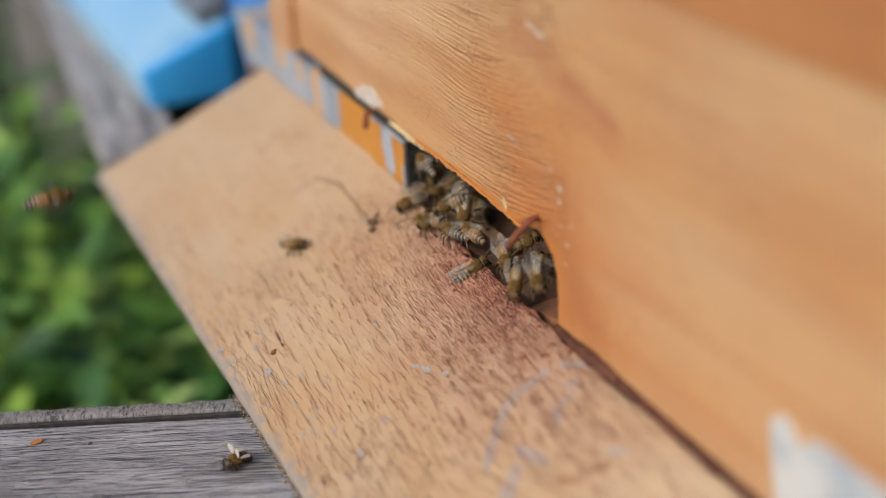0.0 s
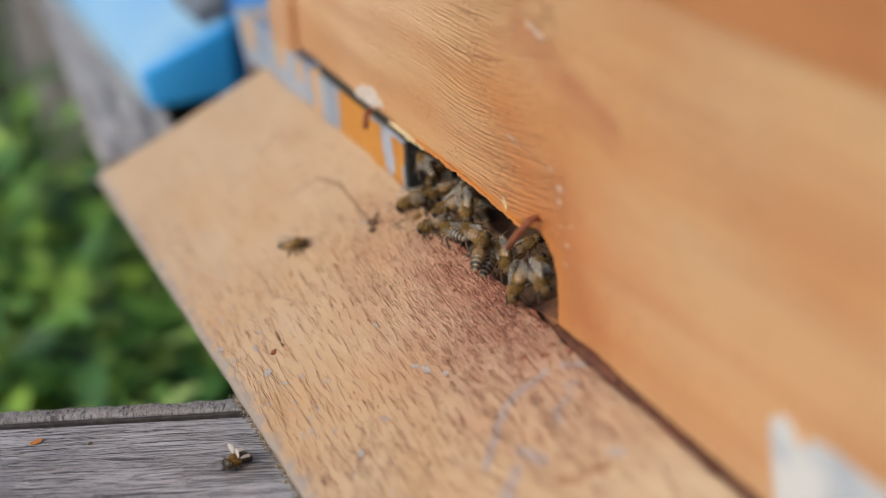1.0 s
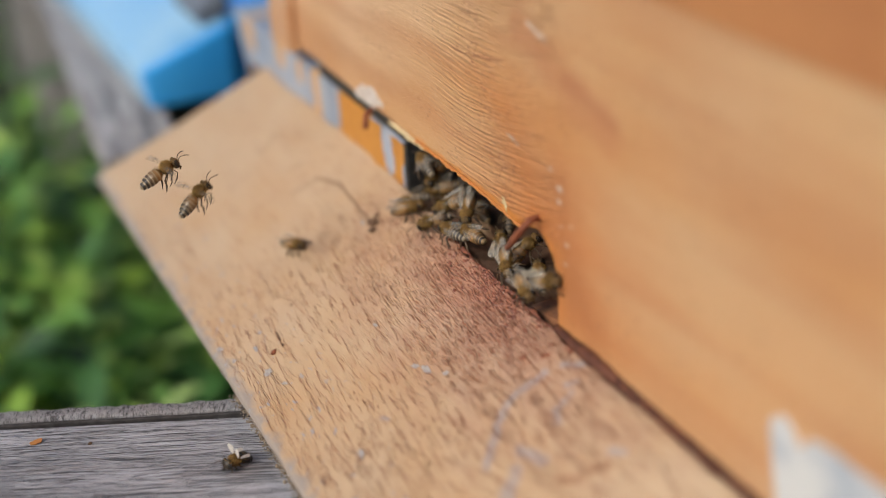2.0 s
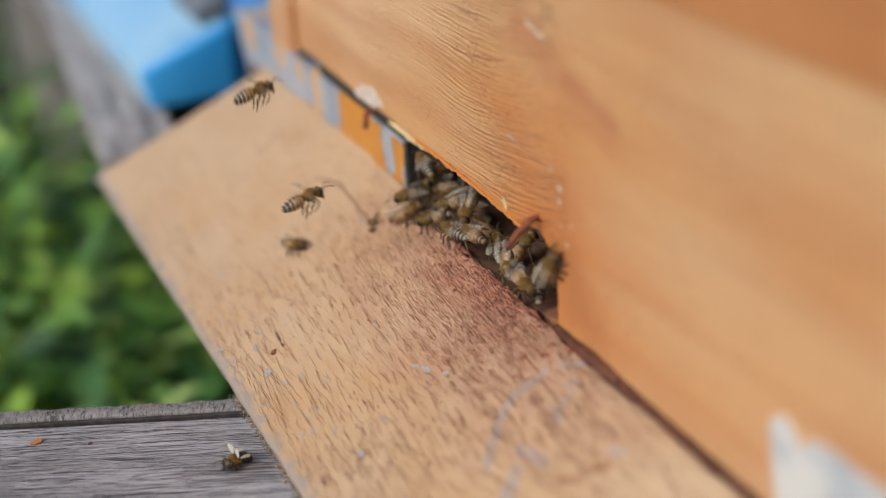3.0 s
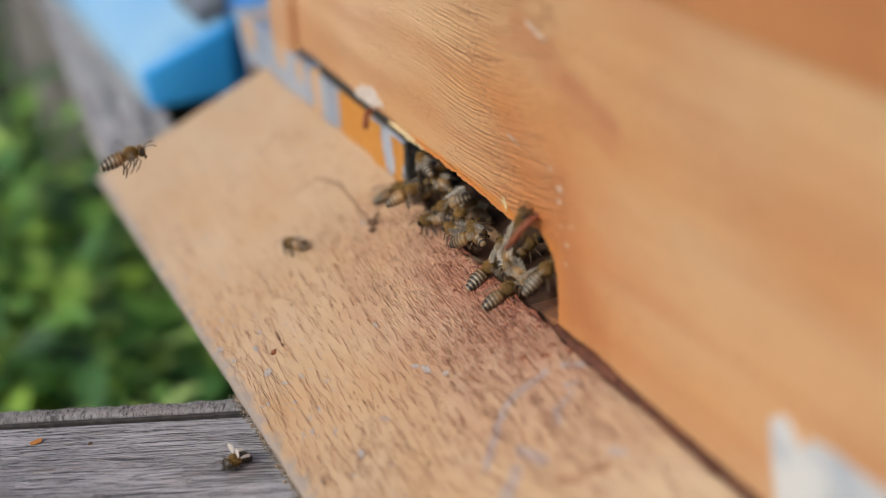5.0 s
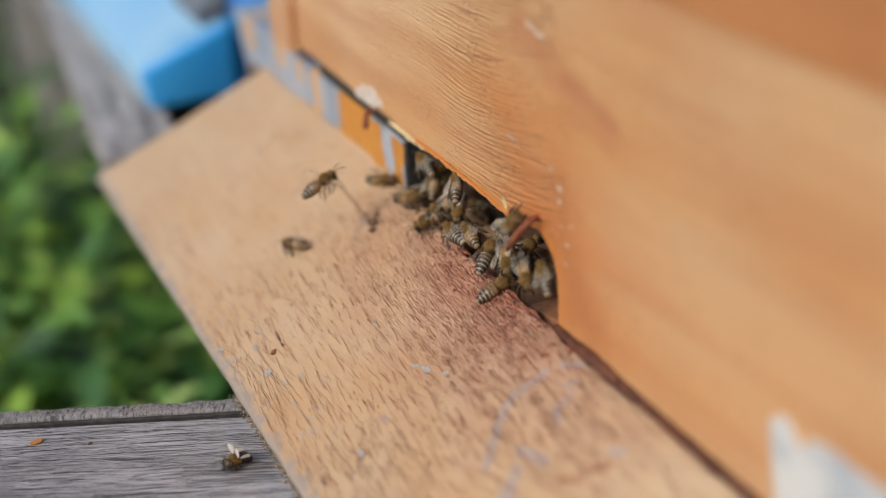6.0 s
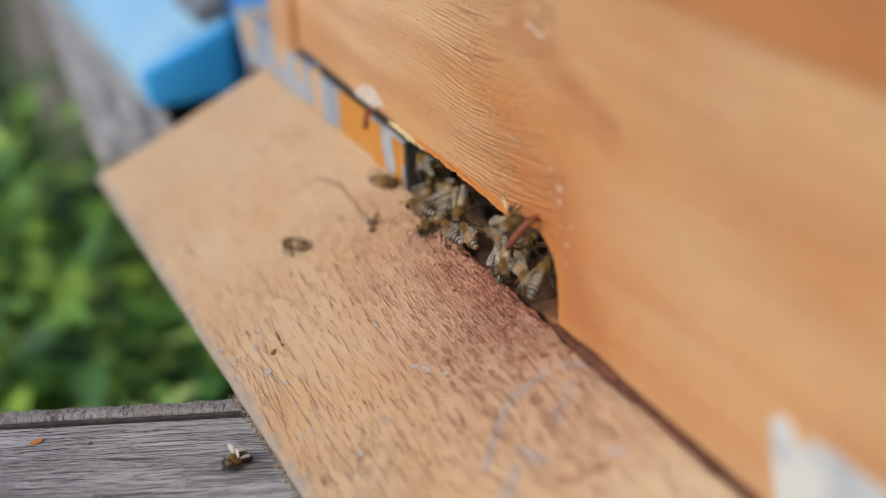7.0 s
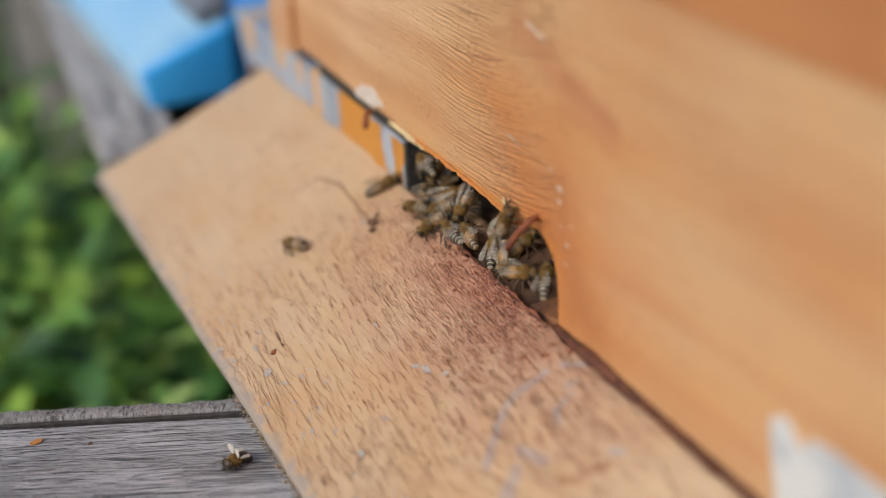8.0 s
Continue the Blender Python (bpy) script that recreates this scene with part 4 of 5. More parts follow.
def build_debris():
    rng = random.Random(21)
    # crumbs along the plank at the board's foot
    bm = bmesh.new()
    for _ in range(1500):
        x = rng.uniform(-0.075, 0.03)
        y = -0.0820 - abs(rng.gauss(0, 0.0013)) - 0.0008 * noise.noise(Vector((x * 120, 0, 0)))
        s = rng.uniform(0.00010, 0.00040) if rng.random() < 0.95 else rng.uniform(0.0004, 0.0007)
        bmesh.ops.create_icosphere(bm, subdivisions=1, radius=s, matrix=Matrix.LocRotScale((x, y, -0.0459 + s * 0.5), Euler((rng.random() * 3, rng.random() * 3, 0)), (1.6, 1, 0.8)))
    tagged(part("crumbs", bm, M_GRIT), "pale crumbs and grit gathered along the foot of the landing board", "grit", kind="stuff")
    # paint chips on the wall
    for x, z, l, w in ((-0.0179, 0.0542, 0.0050, 0.0009), (-0.0140, 0.0530, 0.0022, 0.0006), (0.0119, 0.0481, 0.0034, 0.0017), (0.0116, 0.0438, 0.0026, 0.0016), (0.0062, 0.0525, 0.0022, 0.0009), (0.0160, 0.0313, 0.0020, 0.0012), (0.0150, 0.0245, 0.0014, 0.0009), (0.0185, 0.0385, 0.0016, 0.0010), (0.0125, 0.0360, 0.0012, 0.0008), (0.0005, 0.0921, 0.0090, 0.0020), (-0.0040, 0.0935, 0.0050, 0.0012)):
        ob = part("paint_chip", flake(rng, l, w, 0.0001), M_PALE)
        tagged(ob, "small chip of old whitish paint on the orange panel", "paint chip", "paint chips")
        ob.matrix_basis = Matrix.Translation((x, -0.0002, z)) @ pose(0, 0, 0, 90, 0, 0) @ pose(0, 0, 0, 0, 0, -8)
    bm = outline_slab(((-0.1510, 0.0266), (-0.1480, 0.0300), (-0.1425, 0.0335), (-0.1385, 0.0328), (-0.1345, 0.0352), (-0.1290, 0.0345), (-0.1255, 0.0322), (-0.1215, 0.0318), (-0.1225, 0.0292), (-0.1262, 0.0300), (-0.1300, 0.0268)), -0.0004, 0.0003)
    tagged(part("paint_chip", bm, M_WHITE), "ragged whitish patch where paint has flaked beside the small nail", "paint chip", "paint chips")
    ob = part("paint_chip", flake(rng, 0.0048, 0.0020, 0.00015), M_CREAM)
    tagged(ob, "cream-coloured chip where paint has flaked above the entrance", "paint chip", "paint chips")
    ob.matrix_basis = Matrix.Translation((-0.0238, -0.0001, 0.0292)) @ pose(0, 0, 0, 90, 0, 0) @ pose(0, 0, 0, 0, 0, -50)
    # chips and crumbs on the landing board
    for x, y, l, w in ((-0.0109, 0.0395, 0.0042, 0.0022), (-0.0152, 0.0412, 0.0026, 0.0018), (-0.0035, 0.0357, 0.0020, 0.0018), (-0.0601, 0.0807, 0.0032, 0.0026), (-0.0466, 0.0421, 0.0022, 0.0014), (-0.0836, 0.0750, 0.0018, 0.0016), (-0.0892, 0.0899, 0.0026, 0.0020), (-0.0779, 0.0880, 0.0022, 0.0016), (-0.0489, 0.0782, 0.0020, 0.0014), (-0.1060, 0.0195, 0.0028, 0.0016), (0.0046, 0.0720, 0.0032, 0.002)):
        ob = part("paint_chip", flake(rng, 1.25 * l, w, 0.00005), M_CHIP)
        tagged(ob, "small pale chip of old paint on the landing board", "paint chip", "paint chips")
        ob.matrix_basis = on_board(x, y, 0.00032) @ pose(0, 0, 0, 0, 0, rng.uniform(-25, 25))
    for x, y, s, label in ((-0.1015, 0.0168, 0.0028, "dark crumb of dirt stuck to the landing board"), (-0.1045, 0.0140, 0.0014, "dark crumb of dirt stuck to the landing board"), (-0.0975, 0.0190, 0.0019, "grey crumb of dirt stuck to the landing board"), (-0.0680, 0.0752, 0.0017, "red-brown crumb on the landing board"), (0.0153, 0.0055, 0.0012, "red-brown crumb on the landing board"), (0.0230, 0.0035, 0.0012, "red-brown crumb on the landing board"), (-0.0870, 0.0600, 0.0006, "dark crumb of dirt stuck to the landing board")):
        ob = part("crumb", lump(rng, s, 0.45), M_RUST if "red" in label else M_DIRT, smooth=True)
        tagged(ob, label, "crumb", "crumbs on the board")
        ob.matrix_basis = on_board(x, y, s * 0.3)
    for x0, y0, x1, y1, r in ((-0.1420, 0.0150, -0.1060, 0.0170, 0.0002), (-0.1560, 0.0200, -0.1420, 0.0150, 0.00015), (-0.0680, 0.0712, -0.0775, 0.0702, 0.00028)):
        bm = bmesh.new()
        pts = [(x0 + (x1 - x0) * i / 9, -(y0 + (y1 - y0) * i / 9) + 0.0010 * noise.noise(Vector((i * 0.6, x0 * 90, 0))), 0.0003) for i in range(10)]
        tube(bm, pts, [r * (0.6 + 0.8 * rng.random()) for _ in pts], 6)
        ob = part("dry_stalk", bm, M_DIRT, smooth=True)
        tagged(ob, "thin dry brown stalk stuck to the landing board", "stalk", "dry stalks")
        ob.matrix_basis = pose(0, 0, 0, SLOPE, 0, 0)
    # scraps on the plank
    scrap = thing("leaf_scrap", "small orange-brown dry leaf scrap on the grey plank", "leaf scrap", m=pose(-0.0795, -0.1519, -0.0455, 8, -6, 95))
    part("blade", flake(rng, 0.0042, 0.0022, 0.0003, 0.25), plain("dry_leaf", (0.42, 0.18, 0.04), (0.30, 0.12, 0.03), 700, 0.7), scrap)
    scrap = thing("seed_husk", "tiny dark seed husk on the grey plank", "husk", m=pose(-0.0697, -0.1358, -0.0455, 0, 0, 80))
    part("husk", lump(rng, 0.0009, 0.6), M_DIRT, scrap, smooth=True)
    # large flaked patch low on the panel
    bm = outline_slab(PATCH, -0.0007, 0.0004)
    tagged(part("paint_patch", bm, M_PATCH), "broad flaked patch of whitish-blue undercoat low on the orange panel", "paint patch")


build_nails()
build_debris()


# ---- bees ----
MM = 0.00118


def bee_head(root):
    bm = bmesh.new()
    egg(bm, (4.55 * MM, 0, -0.35 * MM), (1.15 * MM, 1.75 * MM, 1.65 * MM), 14, 10)
    tube(bm, ((5.1 * MM, 0, -1.2 * MM), (5.4 * MM, 0, -2.2 * MM), (5.0 * MM, 0, -2.9 * MM)), (0.55 * MM, 0.4 * MM, 0.15 * MM), 6)
    head = part("head", bm, M_HEAD, root, smooth=True)
    for s in (-1, 1):
        bm = bmesh.new()
        egg(bm, (4.6 * MM, 1.35 * s * MM, -0.1 * MM), (0.75 * MM, 0.6 * MM, 1.25 * MM), 10, 8)
        part("eye", bm, M_EYE, head, "glossy black eye", smooth=True)
        bm = bmesh.new()
        tube(bm, ((5.5 * MM, 0.35 * s * MM, 0.1 * MM), (6.5 * MM, 0.9 * s * MM, 1.0 * MM), (7.7 * MM, 1.5 * s * MM, 0.9 * MM), (8.7 * MM, 1.9 * s * MM, 0.4 * MM)), (0.13 * MM, 0.12 * MM, 0.14 * MM, 0.11 * MM), 5)
        part("antenna", bm, M_LEG, head, smooth=True)


def bee_thorax(root, rng):
    bm = bmesh.new()
    egg(bm, (1.75 * MM, 0, 0.1 * MM), (2.05 * MM, 1.95 * MM, 1.9 * MM), 16, 10)
    thorax = part("thorax", bm, M_THORAX, root, "dark furry thorax", smooth=True)
    bm = bmesh.new()
    coats = (((1.75, 0, 0.1), (2.0, 1.9, 1.85), 520, 0.35), ((4.45, 0, -0.25), (1.05, 1.6, 1.55), 90, 0.5), ((-1.2, 0, -0.1), (1.3, 1.8, 1.7), 120, 0.4))
    for centre, radii, count, bias in coats:
        for _ in range(count):
            d = Vector((rng.gauss(0, 1), rng.gauss(0, 1), rng.gauss(bias, 1))).normalized()
            p = Vector([c + r * e for c, r, e in zip(centre, radii, d)]) * MM
            q = (d + Vector((-0.35, 0, 0)) + 0.45 * Vector((rng.gauss(0, 1), rng.gauss(0, 1), rng.gauss(0, 1)))).normalized()
            side = q.orthogonal().normalized()
            w = 0.045 * MM
            a, b, c = (bm.verts.new(p + w * (Matrix.Rotation(2.094 * i, 3, q) @ side)) for i in range(3))
            t = bm.verts.new(p + q * rng.uniform(0.35, 0.85) * MM)
            for f in ((a, b, t), (b, c, t), (c, a, t)):
                bm.faces.new(f)
    part("fur", bm, M_FUR, thorax, "tan downy fur", smooth=True)


def bee_abdomen(root, bend=0.0):
    """A tapering abdomen of six overlapping rings."""
    bm = bmesh.new()
    prof = [(-0.1, 0.35), (-0.5, 1.15), (-1.2, 1.85)]
    x = -1.3
    for i in range(5):
        r = (2.02, 2.12, 2.02, 1.72, 1.22)[i]
        prof += [(x - 0.05, r - 0.10), (x - 0.75, r + 0.02), (x - 1.28, r - 0.02)]
        x -= 1.35
    prof += [(-8.2, 0.7), (-8.6, 0.2)]
    rings = []
    n = 18
    for px, r in prof:
        sag = -bend * (px / 8.6) ** 2 * 8.6
        rings.append([bm.verts.new((0.87 * px * MM, r * math.sin(a) * MM, (0.93 * r * math.cos(a) + sag - 0.15) * MM)) for a in (2 * math.pi * j / n for j in range(n))])
    for a, b in zip(rings, rings[1:]):
        for j in range(n):
            bm.faces.new((a[j], a[(j + 1) % n], b[(j + 1) % n], b[j]))
    bm.faces.new(rings[0])
    bm.faces.new(rings[-1][::-1])
    part("abdomen", bm, M_ABD, root, "dark abdomen ringed with pale bands", smooth=True)


def wing_blade(length, width):
    """A wing along -x from its root at the origin, in the xy plane, its leading edge towards +y."""
    bm = bmesh.new()
    n = 9
    up, low = [], []
    for i in range(n + 1):
        u = i / n
        w = width * (math.sin(math.pi * min(1.0, u * 0.62 + 0.12)) ** 0.8) * (1.0 if u < 0.86 else 1 - 3.2 * (u - 0.86) ** 1.2)
        x = -length * u
        z = 0.25 * MM * math.sin(u * 3)
        up.append(bm.verts.new((x, 0.32 * w, z)))
        low.append(bm.verts.new((x, -0.68 * w * (u ** 0.5), z - 0.1 * MM)))
    for i in range(n):
        bm.faces.new((up[i], up[i + 1], low[i + 1], low[i]))
    g = bmesh.ops.extrude_face_region(bm, geom=list(bm.faces))
    for v in g["geom"]:
        if isinstance(v, bmesh.types.BMVert):
            v.co.z += 0.03 * MM
    return bm


def wing_pose(side, hind, sweep, lift):
    """sweep: degrees from straight back to the side; lift: degrees above level."""
    root = Matrix.Translation((((0.9 if hind else 1.7)) * MM, 1.35 * side * MM, (1.35 if hind else 1.55) * MM))
    return root @ pose(0, 0, 0, 0, 0, -side * sweep) @ pose(0, 0, 0, 0, lift, 0) @ pose(0, 0, 0, side * 8, 0, 0)


def bee_wings(root, sweep, lift, film):
    for side in (-1, 1):
        for hind, length, width in ((0, 8.6 * MM, 2.3 * MM), (1, 6.0 * MM, 1.7 * MM)):
            bm = wing_blade(length, width)
            if side > 0:
                bmesh.ops.scale(bm, vec=(1, -1, 1), verts=bm.verts)
            ob = part("hindwing" if hind else "forewing", bm, film, root, "clear brownish veined wing")
            ob.matrix_basis = wing_pose(side, hind, sweep + (12 if hind else 0), lift - (4 if hind else 0))


def bee_legs(root, hang):
    """Six jointed legs; hang 1 for a flier, 0 for a bee that stands."""
    for side in (-1, 1):
        for i, (x, fore, out) in enumerate(((3.0, 1.6, 2.2), (1.8, 0.0, 3.3), (0.7, -2.4, 3.0))):
            if hang:
                pts = ((x, 1.0 * side, -1.4), (x + 0.5 * fore - 0.3, 1.7 * side, -2.3), (x + 0.3 * fore - 1.0, 1.6 * side, -3.9), (x + 0.2 * fore - 2.2, 1.4 * side, -5.0 - 0.9 * (i == 2)))
            else:
                pts = ((x, 1.0 * side, -1.3), (x + 0.4 * fore, (0.55 * out + 1.2) * side, -0.6), (x + 0.9 * fore, (out + 0.9) * side, -2.1), (x + 1.2 * fore, (out + 1.5) * side, -2.7))
            r = [a * (0.7 if hang else 1.0) for a in (0.24, 0.30 if i < 2 else 0.36, 0.26 if i < 2 else 0.40, 0.12)]
            bm = bmesh.new()
            tube(bm, [Vector(p) * MM for p in pts], [a * MM for a in r], 6)
            part("leg", bm, M_LEG, root, smooth=True)


def make_bee(label, flying, bend=0.05, sweep=9, lift=12, seed=1, film=None):
    root = thing("honey_bee", label, "bee", "bees at the hive")
    bee_head(root)
    bee_thorax(root, random.Random(seed))
    bee_abdomen(root, bend)
    bee_wings(root, sweep, lift, film or (M_WING_THIN if flying else M_WING))
    bee_legs(root, flying)
    return root


flier = make_bee("brown honey bee with ringed abdomen, flying to the hive", 1, 0.10, 14, 12, 1)
walker = make_bee("brown honey bee with folded wings, crowding at the entrance", 0, 0.06, -3, 9, 2)


def dead_bee():
    """A dead bee curled on its side on the grey plank, its wings upright."""
    root = make_bee("dead honey bee curled on its side on the grey plank", 1, 0.5, 6, 126, 3, M_WING_DRY)
    root["group"] = ""
    for ob in root.children:
        if "abdomen" in ob.name:
            ob.data.materials[0] = M_DEAD_RINGS
        elif "head" in ob.name:
            ob.data.materials[0] = M_DEAD
        elif "forewing" in ob.name:
            side = 1 if ob.matrix_basis.translation.y > 0 else -1
            ob.data.transform(Matrix.Diagonal((0.6, 1.1, 1.0, 1.0)))
            ob.matrix_basis = wing_pose(side, False, 6, 116)
        elif "hindwing" in ob.name:
            ob.data.transform(Matrix.Diagonal((0.6, 0.9, 1.0, 1.0)))
            ob.matrix_basis = wing_pose(1 if ob.matrix_basis.translation.y > 0 else -1, True, 2, 4)
    root.matrix_basis = DEAD @ Matrix.Diagonal((0.92, 0.92, 0.92, 1.0))
    return root


def flap(bee, flights):
    """Wings: folded at rest, beating while in the air."""
    for ob in bee.children:
        if "wing" not in ob.name:
            continue
        hind = "hindwing" in ob.name
        side = 1 if ob.matrix_basis.translation.y > 0 else -1
        rest = wing_pose(side, hind, 9 if hind else -3, 5 if hind else 9)
        rows = []
        for f in range(0, 241):
            t = f / 30
            if any(a <= t <= b for a, b in flights):
                beat = 28 if f % 2 else -18
                rows.append((t, wing_pose(side, hind, 88 if hind else 78, beat + 14)))
            elif f % 240 == 0 or any(abs(t - a) < 0.07 or abs(t - b) < 0.07 for a, b in flights):
                rows.append((t, rest))
        walk(ob, rows)


def crawl(kind, flights, rows, label="", size=1.0):
    """One more bee of that kind, led along rows of seconds, place and turn."""
    path = [(t, pose(*p)) for t, *p in rows]
    bee = copy_thing(kind, path[0][1])
    tagged(bee, label)
    bee.scale = (size,) * 3
    walk(bee, path)
    if flights:
        flap(bee, flights)


DEAD = pose(-0.0330, -0.0952, -0.0430, -18, -11, -63)
dead_bee()


def motions():
    # flies in low, lands and goes in
    crawl(flier, [(0, 0.97)], [(0, -0.0820, -0.1317, 0.0398, 0, -1, 86), (0.1, -0.0680, -0.1338, 0.0129, 0, -8, 90), (0.2, -0.0622, -0.1406, -0.0031, 0, 2, 84), (0.3, -0.0543, -0.1336, -0.0115, -0, -2, 86), (0.4, -0.0510, -0.1153, -0.0135, 0, -6, 89), (0.5, -0.0457, -0.0816, -0.0065, 0, -38, 119), (0.6, -0.0441, -0.0741, -0.0034, 0, -33, 112), (0.7, -0.0450, -0.0559, 0.0022, 0, -36, 117), (0.8, -0.0465, -0.0522, 0.0078, -0, -19, 97), (0.9, -0.0381, -0.0209, 0.0071, 0, -30, 107), (1, -0.0307, -0.0060, 0.0115, -22, -26, 134), (1.15, -0.0331, -0.0010, 0.0108, -26, -21, 144), (1.5, -0.0409, 0.0060, 0.0071, -26, -22, 144), (1.8, -0.0566, 0.0160, 0.0034, -26, -22, 143), (3, -0.0786, 0.0500, 0.0020, -26, -21, 144), (8, -0.0786, 0.0500, 0.0020, -26, -21, 144)])
    # takes off backwards, hovers, lands again
    crawl(flier, [(1.2, 3.3)], [(0, -0.0879, -0.0040, -0.0035, 10, -32, 72), (1.1, -0.0884, -0.0040, -0.0037, 10, -32, 72), (1.2, -0.0761, -0.0137, 0.0039, 0, -19, 97), (1.3, -0.0688, -0.0410, 0.0350, 0, -24, 101), (1.4, -0.0743, -0.0482, 0.0499, -0, -24, 101), (1.5, -0.0682, -0.0501, 0.0375, 0, -23, 100), (1.6, -0.0682, -0.0570, 0.0319, 0, -40, 123), (1.7, -0.0804, -0.0787, 0.0360, 0, -25, 102), (1.9, -0.0876, -0.0918, 0.0384, 0, -21, 99), (2.3, -0.0903, -0.1032, 0.0338, -0, -17, 95), (2.6, -0.0863, -0.1008, 0.0286, -0, -17, 95), (2.8, -0.0839, -0.0957, 0.0284, -0, -17, 95), (2.9, -0.0759, -0.0709, 0.0343, 0, -7, 88), (3, -0.0689, -0.0522, 0.0259, -0, -12, 92), (3.1, -0.0663, -0.0378, 0.0220, -0, -12, 92), (3.2, -0.0642, -0.0268, 0.0161, 0, -12, 91), (3.3, -0.0666, -0.0101, -0.0014, 5, -22, 77), (3.5, -0.0572, -0.0077, -0.0003, 5, -22, 77), (4, -0.0560, -0.0027, 0.0018, 13, -19, 53), (4.5, -0.0549, -0.0001, 0.0029, 16, -17, 46), (4.7, -0.0440, -0.0040, 0.0094, 27, -21, 35), (5.4, -0.0545, 0.0060, 0.0057, 14, -31, 63), (6, -0.0691, 0.0300, 0.0020, 4, -33, 83), (8, -0.0691, 0.0500, 0.0020, 4, -33, 83)])
    # drifts in from beyond, lands on the board
    crawl(flier, [(0, 3.68)], [(0, -0.0987, -0.1944, 0.0187, 0, -13, 93), (1.5, -0.0913, -0.1719, 0.0237, 0, -13, 93), (1.6, -0.0798, -0.1486, 0.0222, -0, -17, 96), (1.7, -0.0691, -0.1278, 0.0199, -0, -10, 91), (1.9, -0.0803, -0.0961, 0.0216, -0, -24, 102), (2.3, -0.1042, -0.0594, 0.0504, -0, -38, 118), (2.6, -0.1044, -0.0456, 0.0621, 0, -38, 118), (2.8, -0.1057, -0.0458, 0.0642, -0, -38, 118), (2.9, -0.1128, -0.0483, 0.0639, -0, -29, 105), (3, -0.1084, -0.0533, 0.0518, 0, -11, 91), (3.1, -0.0969, -0.0498, 0.0341, 0, -31, 109), (3.2, -0.0951, -0.0509, 0.0299, -0, -15, 94), (3.3, -0.0881, -0.0337, 0.0313, 0, -31, 108), (3.4, -0.0938, -0.0325, 0.0314, 0, -31, 108), (3.5, -0.0858, -0.0338, 0.0160, 0, -14, 93), (3.6, -0.0879, -0.0258, 0.0042, 0, -23, 100), (3.7, -0.1050, -0.0173, -0.0044, -8, -22, 111), (4, -0.1060, -0.0155, -0.0036, -8, -22, 111), (4.3, -0.1057, -0.0117, -0.0021, -6, -22, 105), (4.7, -0.1067, -0.0060, 0.0004, -3, -23, 98), (5.3, -0.1129, -0.0032, 0.0016, 16, -16, 44), (5.8, -0.1196, -0.0031, 0.0016, 21, -10, 25), (6.6, -0.1214, -0.0038, 0.0013, 21, -9, 22), (7.1, -0.1187, -0.0030, 0.0017, 22, -7, 16), (7.5, -0.1214, -0.0038, 0.0013, 18, -14, 36), (8, -0.1170, -0.0038, 0.0013, 7, -22, 71)], 'brown honey bee landing on the board beside the entrance')
    # rushes in and settles below the entrance
    crawl(flier, [(0, 3.78)], [(0, -0.0910, -0.1959, 0.0700, 0, 9, 80), (3, -0.0874, -0.1903, 0.0682, 0, 14, 78), (3.4, -0.0665, -0.1379, 0.0512, -0, 10, 80), (3.5, -0.0558, -0.0842, 0.0315, 0, -15, 94), (3.6, -0.0412, -0.0500, 0.0222, -0, -7, 89), (3.7, -0.0254, -0.0221, 0.0054, -0, 2, 83), (3.8, -0.0220, -0.0110, -0.0017, 0, -23, 90), (3.9, -0.0168, -0.0057, 0.0005, -6, -22, 106), (4.5, -0.0166, -0.0049, 0.0008, -2, -23, 95), (5.8, -0.0210, -0.0043, 0.0011, 4, -23, 81), (6.5, -0.0244, -0.0029, 0.0017, 2, -23, 84), (6.8, -0.0261, 0.0015, 0.0036, 0, -23, 90), (7, -0.0252, 0.0040, 0.0058, 4, -33, 83), (7.5, -0.0406, 0.0300, 0.0030, 4, -33, 83), (8, -0.0406, 0.0450, 0.0030, 4, -33, 83)])
    # flies in from the left and dives
    crawl(flier, [(0, 5.0)], [(0, -0.1120, -0.2058, 0.0777, 0, 8, 81), (4.2, -0.0944, -0.1727, 0.0730, 0, 9, 81), (4.3, -0.0946, -0.1542, 0.0663, 0, 9, 81), (4.4, -0.0880, -0.1225, 0.0583, 0, -9, 90), (4.5, -0.0734, -0.0753, 0.0485, -0, -7, 89), (4.6, -0.0627, -0.0535, 0.0358, 0, -23, 100), (4.7, -0.0394, -0.0405, 0.0046, 0, -0, 85), (4.85, -0.0353, -0.0165, 0.0058, -0, -7, 88), (5, -0.0328, -0.0036, 0.0014, -3, -23, 99), (5.4, -0.0297, -0.0020, 0.0083, -2, -33, 93), (6, -0.0350, -0.0010, 0.0070, -16, -30, 120), (6.5, -0.0366, 0.0150, 0.0050, -26, -21, 144), (7, -0.0436, 0.0350, 0.0030, -28, -19, 148), (8, -0.0436, 0.0450, 0.0030, -28, -19, 148)])
